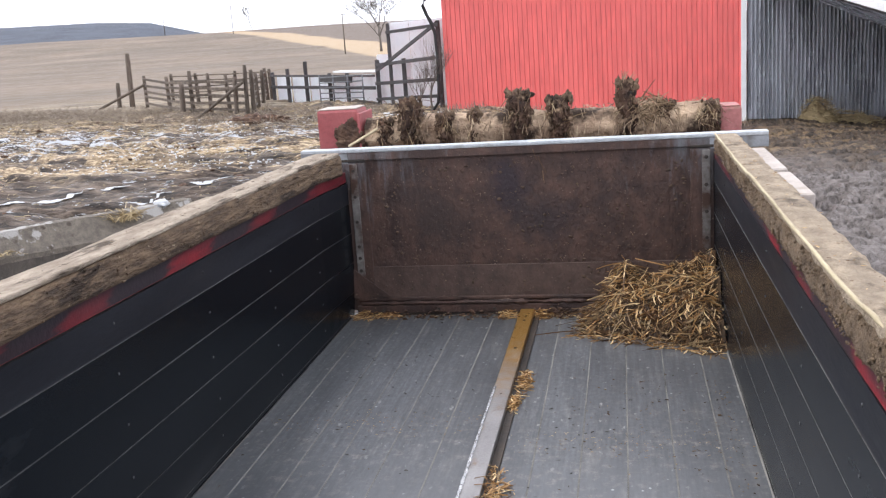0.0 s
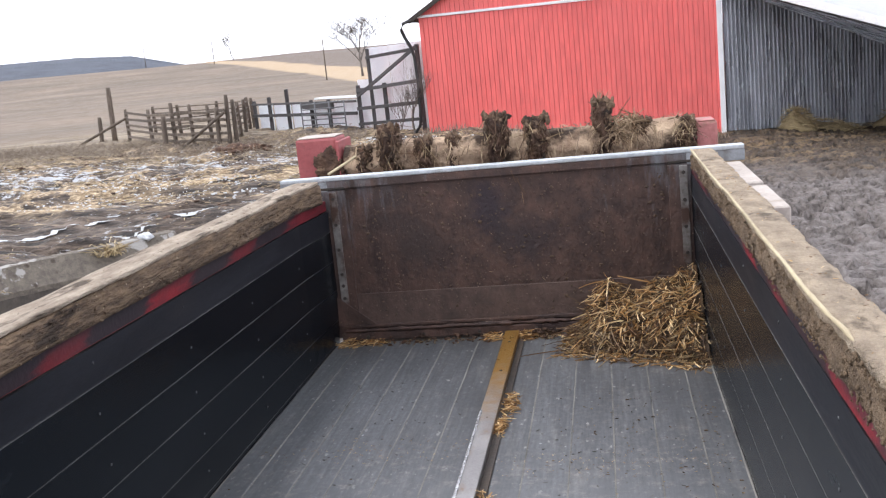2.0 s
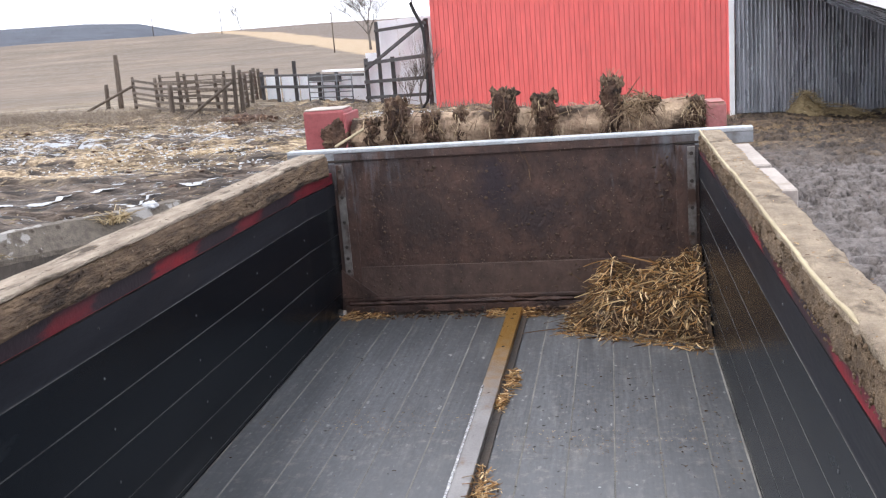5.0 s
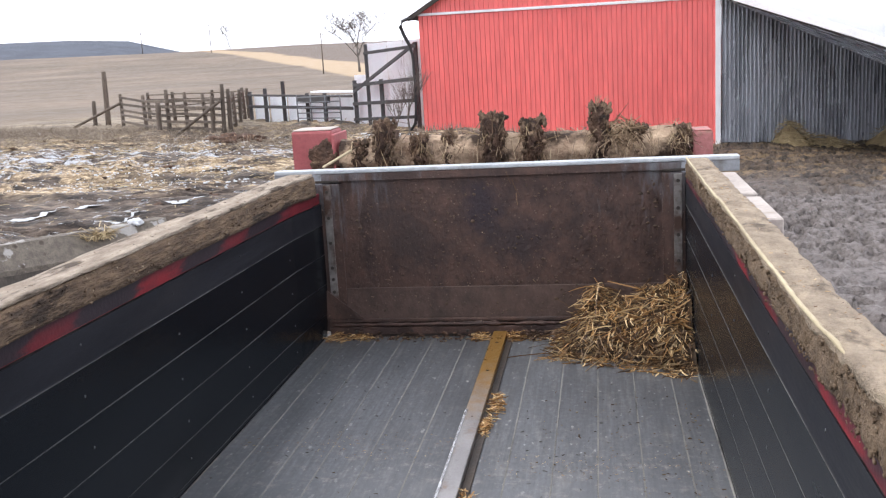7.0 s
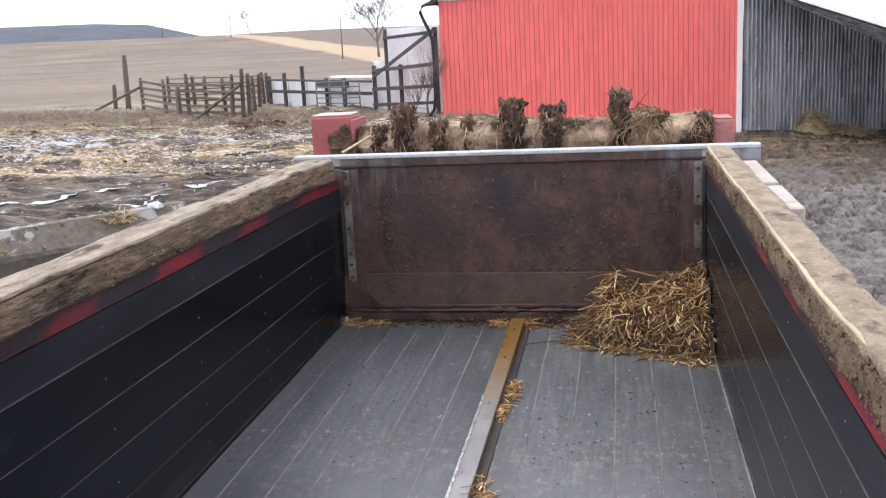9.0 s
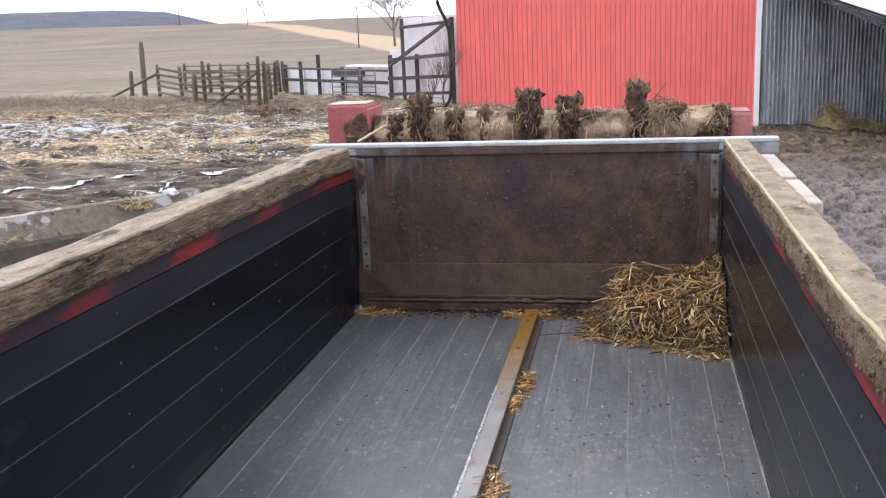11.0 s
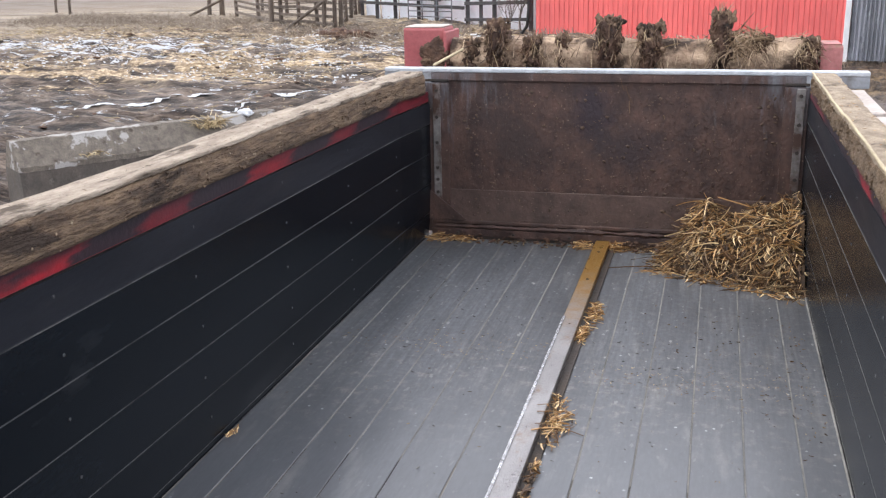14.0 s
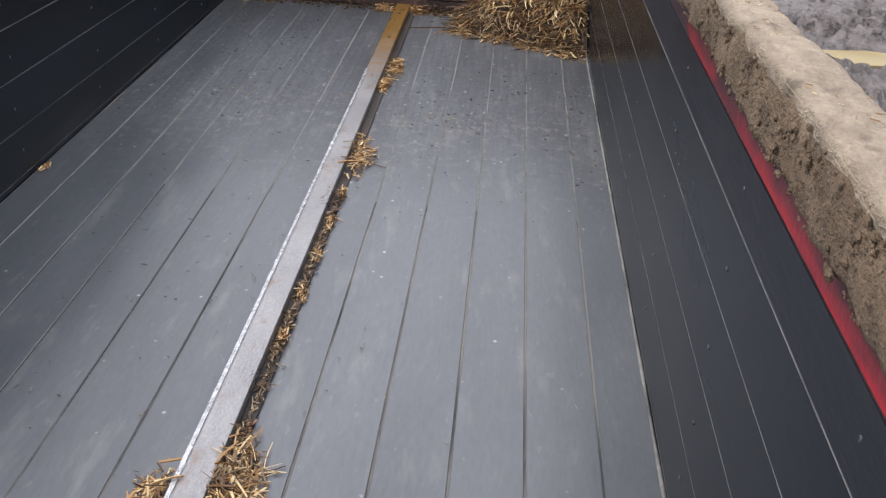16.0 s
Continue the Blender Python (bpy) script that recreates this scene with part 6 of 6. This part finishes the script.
# ---- concrete barrier ----
bar_a, bar_b = Vector((-6.10, 4.02, 0)), Vector((-4.40, 6.30, 0))
way = (bar_b - bar_a).normalized()
nrm = Vector((way.y, -way.x, 0))
def barrier_bar(prof, steps=60):
    bm = bmesh.new()
    rings = []
    for j in range(steps + 1):
        p = bar_a.lerp(bar_b, j / steps)
        rings.append([bm.verts.new(p + nrm * (a + 0.014 * noise.noise(Vector((a * 9, j * 0.5, b * 6)))) + Vector((0, 0, b + 0.012 * noise.noise(Vector((a * 5, j * 0.7, 4)))))) for a, b in prof])
    for a, b in zip(rings, rings[1:]):
        for k in range(len(prof)):
            bm.faces.new((a[k], a[(k + 1) % len(prof)], b[(k + 1) % len(prof)], b[k]))
    bm.faces.new(rings[0])
    bm.faces.new(rings[-1])
    bmesh.ops.recalc_face_normals(bm, faces=bm.faces[:])
    return bm


barrier = thing("concrete_barrier", (-4.9, 5.9, -0.2), "stained concrete barrier block with a darker base standing in the mud", "barrier")
BAR_IN = barrier.matrix_world.inverted()
for part_name, prof, material, label in (
        ("crest", [(-0.22, 0.25), (0.25, 0.25), (0.245, 0.30), (0.09, 0.50), (0.07, 0.53), (-0.07, 0.53), (-0.10, 0.50)], M_CONC, "pale stained sloping crest"),
        ("base", [(-0.27, -0.35), (0.27, -0.35), (0.262, 0.0), (0.246, 0.252), (-0.225, 0.252), (-0.25, 0.0)], M_BASECONC, "dark concrete base")):
    ob = link(part_name, barrier_bar(prof), material, None, label)
    ob.parent, ob.matrix_parent_inverse = barrier, BAR_IN
tagged(link("snow_lump", lump((-4.57, 5.98, 0.53), (0.075, 0.07, 0.045), 4, 3, 0.5, 4), M_ICE, None, "lump of old snow on the barrier end", True), "", "snow")


def tuft(name, label, x, y, z, n, h, seed, material):
    rnd = random.Random(seed)
    items = []
    for i in range(n):
        a = rnd.uniform(0, 6.283)
        s = rnd.uniform(0.1, 0.9)
        items.append(((x + 0.08 * rnd.gauss(0, 1), y + 0.08 * rnd.gauss(0, 1), z), (math.cos(a) * s, math.sin(a) * s, 1), h * rnd.uniform(0.4, 1), 0.006, (math.cos(a) * 0.08, math.sin(a) * 0.08, -0.06)))
    strands(name, items, material, None, label, "dry grass")


tuft("dry_grass_tuft", "tuft of dry yellow grass by the barrier", -4.80, 5.58, 0.44, 120, 0.20, 1, M_HAY)
tuft("dry_grass_tuft", "tuft of dry grass stuck on the barrier face", -5.53, 4.52, 0.33, 60, 0.12, 2, M_HAY)


def weeds():
    rnd = random.Random(12)
    items = []
    for i in range(12500):
        x = rnd.uniform(-21, -5)
        y = 19.6 - 0.42 * (x + 9) + rnd.gauss(0, 1.5)
        if y < 15:
            continue
        z = gz(x, y)
        items.append(((x, y, z), (rnd.uniform(-1.2, 1.2), rnd.uniform(-.8, .8), 1), rnd.uniform(0.06, 0.30), 0.0045, (rnd.uniform(-.12, .12), 0, -0.06)))
    for i in range(900):
        x = rnd.uniform(-3.6, 3.0)
        y = BY - 0.25 - rnd.random() * 0.9
        items.append(((x, y, gz(x, y)), (rnd.uniform(-.4, .4), rnd.uniform(-.3, .3), 1), rnd.uniform(0.05, 0.25), 0.005, (0, 0, -0.03)))
    m = straw_mat("grey_dead_weeds", (0.12, 0.09, 0.07), (0.23, 0.185, 0.14), (0.38, 0.32, 0.25))
    strands("dead_weeds", items, m, None, "grey dead weeds along the fence and barn", "weeds")


weeds()


def yard_litter():
    """Trampled straw and clods over the cattle yard."""
    rnd = random.Random(31)
    items = []
    for i in range(16000):
        x, y = rnd.uniform(-18, -1.2), rnd.uniform(7, 22)
        if y < 11.5 and rnd.random() < 0.8:
            continue
        if noise.noise(Vector((x * 0.35, y * 0.9, 0))) < -0.05:
            continue
        a = rnd.uniform(0, 6.283)
        items.append(((x, y, surface(x, y) + rnd.uniform(0.0, 0.03)), (math.cos(a), math.sin(a), rnd.uniform(-.05, .15)), rnd.uniform(0.04, 0.17), 0.006, (rnd.uniform(-.03, .03), rnd.uniform(-.03, .03), -0.02)))
    strands("trampled_straw", items, M_HAY, None, "trampled straw litter over the muddy yard", "straw")
    bm = bmesh.new()
    for i in range(900):
        x, y = rnd.uniform(-16, -2), rnd.uniform(6, 20)
        if noise.noise(Vector((x * 0.5, y * 0.9, 5))) < 0.0:
            continue
        s = 0.012 + 0.040 * rnd.random() ** 3
        lump((x, y, surface(x, y)), (s * rnd.uniform(1.2, 2.4), s * 1.1, s * 0.55), i, 2, 0.8, 5, bm)
    tagged(link("dung_clods", bm, M_DUNG, None, "dark dung clods scattered over the yard", True), "", "dung", "", "stuff")
    bm = bmesh.new()
    for k, (dx, dy, s) in enumerate(((0, 0, 0.30), (0.4, 0.1, 0.24), (-0.35, 0.05, 0.2), (0.15, -0.2, 0.18), (0.7, 0.1, 0.14))):
        lump((-7.9 + dx, 17.6 + dy, gz(-7.9, 17.6) + 0.04), (s * 1.3, s, s * 0.62), 50 + k, 3, 0.5, 4, bm)
    tagged(link("dung_heap", bm, M_DUNG, None, "low dark dung heap in the yard", True), "", "dung", "", "stuff")


yard_litter()


def old_snow():
    """Crumbs of old snow in the trampled straw and thin ice lying in the ruts."""
    rnd = random.Random(61)
    verts, faces = [], []
    made = 0
    while made < 4200:
        x, y = rnd.uniform(-15, -1.6), rnd.gauss(14.6, 2.6)
        if not 11.6 < y < 20 or noise.noise(Vector((x * 0.30, y * 0.8, 7))) < 0.02:
            continue
        made += 1
        s, b = 0.006 + 0.019 * rnd.random() ** 2.2, len(verts)
        z = surface(x, y) + 0.004
        turn, long = rnd.uniform(0, 3.14), rnd.uniform(1.0, 2.6)
        ring = [(math.cos(a + turn) * s * rnd.uniform(0.6, 1.2) * long, math.sin(a + turn) * s * rnd.uniform(0.6, 1.4)) for a in (k * 1.2566 for k in range(5))]
        verts += [(x + u, y + w, z - 0.015) for u, w in ring] + [(x + u * 0.7, y + w * 0.7, z + s * rnd.uniform(0.1, 0.35)) for u, w in ring]
        faces.append(tuple(b + 5 + k for k in range(5)))
        faces += [(b + k, b + (k + 1) % 5, b + 5 + (k + 1) % 5, b + 5 + k) for k in range(5)]
    me = bpy.data.meshes.new("snow_crumbs")
    me.from_pydata(verts, [], faces)
    me.materials.append(M_ICE)
    tagged(new("snow_crumbs", me), "crumbs of old snow in the trampled straw", "snow", "", "stuff")
    for x0, y0, x1, y1, w in ((-9.3, 9.35, -7.2, 10.15, 0.055), (-6.9, 9.3, -6.2, 9.7, 0.045), (-6.6, 10.1, -5.3, 10.5, 0.045), (-8.4, 11.2, -7.6, 11.4, 0.035), (-5.0, 11.6, -4.2, 11.9, 0.04)):
        pts, rad = [], []
        for k in range(73):
            f = k / 72
            x, y = x0 + (x1 - x0) * f, y0 + (y1 - y0) * f + 0.06 * math.sin(9 * f)
            pts.append((x, y, 0.0))
            rad.append(max(0.004, w * (math.sin(math.pi * f) ** 0.5) * (0.55 + 0.9 * noise.noise(Vector((x * 3, y * 3, 1))) + 0.5 * noise.noise(Vector((x * 11, y * 11, 1))))))
        bm = tube(pts, rad, 8)
        for v in bm.verts:
            v.co.z = v.co.z * 0.12 + surface(v.co.x, v.co.y) + 0.012
        tagged(link("ice_streak", bm, M_ICE, None, "thin streak of old ice lying in a muddy rut", True), "", "ice")


old_snow()

M_PUDDLE = mat("murky_puddle", (0.26, 0.195, 0.085), (0.34, 0.265, 0.125), 3, (0.30, 0.40), bump=0.0, spec=0.10)
bm = bmesh.new()
edge = [(3.66 + 0.44 * math.cos(a) * (1 + 0.22 * math.sin(3 * a) + 0.1 * math.sin(7 * a)), 4.38 + 0.28 * math.sin(a) * (1 + 0.2 * math.cos(2 * a) + 0.1 * math.sin(5 * a))) for a in (k * math.pi / 24 for k in range(48))]
upper, lower = [bm.verts.new((x, y, -0.268)) for x, y in edge], [bm.verts.new((x, y, -0.32)) for x, y in edge]
bm.faces.new(upper)
bm.faces.new(lower[::-1])
for k in range(48):
    bm.faces.new((upper[k], lower[k], lower[(k + 1) % 48], upper[(k + 1) % 48]))
tagged(link("puddle", bm, M_PUDDLE, None, "murky yellow puddle in the wheel-churned mud"), "", "puddle")

# ---- trees and poles on the hill ----
def tree(name, label, x, y, height, seed, spread=0.55, levels=5, trunk=0.03, kids=3, lean=(0, 0), stem=0.36, least=0.0):
    rnd = random.Random(seed)
    z = gz(x, y)
    verts_tr, tw = bmesh.new(), bmesh.new()

    def grow(p, d, length, r, level, bm):
        pts, rad = [p], [r]
        q = p
        dd = d
        for k in range(3):
            dd = (dd + Vector((rnd.gauss(0, .13), rnd.gauss(0, .13), 0.05))).normalized()
            q = q + dd * length / 3
            pts.append(q)
            rad.append(r * (1 - 0.16 * (k + 1)))
        tube(pts, rad, 6 if level < 2 else 3, bm)
        if level >= levels:
            return
        n = kids + (1 if level else 2)
        for k in range(n):
            f = rnd.uniform(0.2, 1.0)
            start = p.lerp(q, f) if level else pts[1].lerp(q, f)
            a = rnd.uniform(0, 6.283)
            out = Vector((math.cos(a), math.sin(a), 0)) * spread * rnd.uniform(0.7, 1.3)
            grow(start, (dd + out + Vector((0, 0, 0.25))).normalized(), length * rnd.uniform(0.62, 0.86), max(least, r * rnd.uniform(0.42, 0.58)), level + 1, verts_tr if level < 1 else tw)

    grow(Vector((0, 0, -0.2)), Vector((lean[0], lean[1], 1)).normalized(), height * stem, height * trunk, 0, verts_tr)
    t = thing(name, (x, y, z), label, "tree")
    part("trunk", verts_tr, M_TWIG, t, "", True)
    part("crown", tw, M_TWIG, t, "bare winter twigs", True)
    return t


tree("bare_tree", "leafless winter tree standing below the hill", -55.2, 229.3, 35.0, 4, 1.05, 6, 0.010, 2, (-0.05, 0), 0.19, 0.026)
tree("bare_tree", "small leaning leafless tree on the hill crest", -205, 548, 20.0, 9, 1.0, 4, 0.014, 2, (-0.40, 0), 0.42, 0.05)
tree("bare_shrub", "leafless shrub growing before the white panels", -3.95, 18.9, 2.2, 6, 0.40, 4, 0.012, 3)
tree("bare_shrub", "leafless shrub growing before the white panels", -4.35, 19.2, 1.7, 8, 0.40, 4, 0.012, 3)


def pole(x, y, h, r, label):
    z = gz(x, y)
    p = thing("utility_pole", (x, y, z), label, "utility pole")
    part("shaft", tube([(0, 0, -0.3), (0, 0, h * 0.5), (0, 0, h)], [r, r * 0.85, r * 0.7], 8), M_POST, p, "", True)
    part("cross_arm", beam((-0.9, 0, h - 0.5), (0.9, 0, h - 0.5), 0.10, 0.12), M_POST, p)


pole(-62.0, 222.0, 9.4, 0.16, "weathered utility pole in the field")
pole(-200.0, 505.0, 14.5, 0.22, "weathered utility pole on the hillside")
pole(-440.0, 935.0, 26.0, 0.4, "slim mast beyond the field crest")
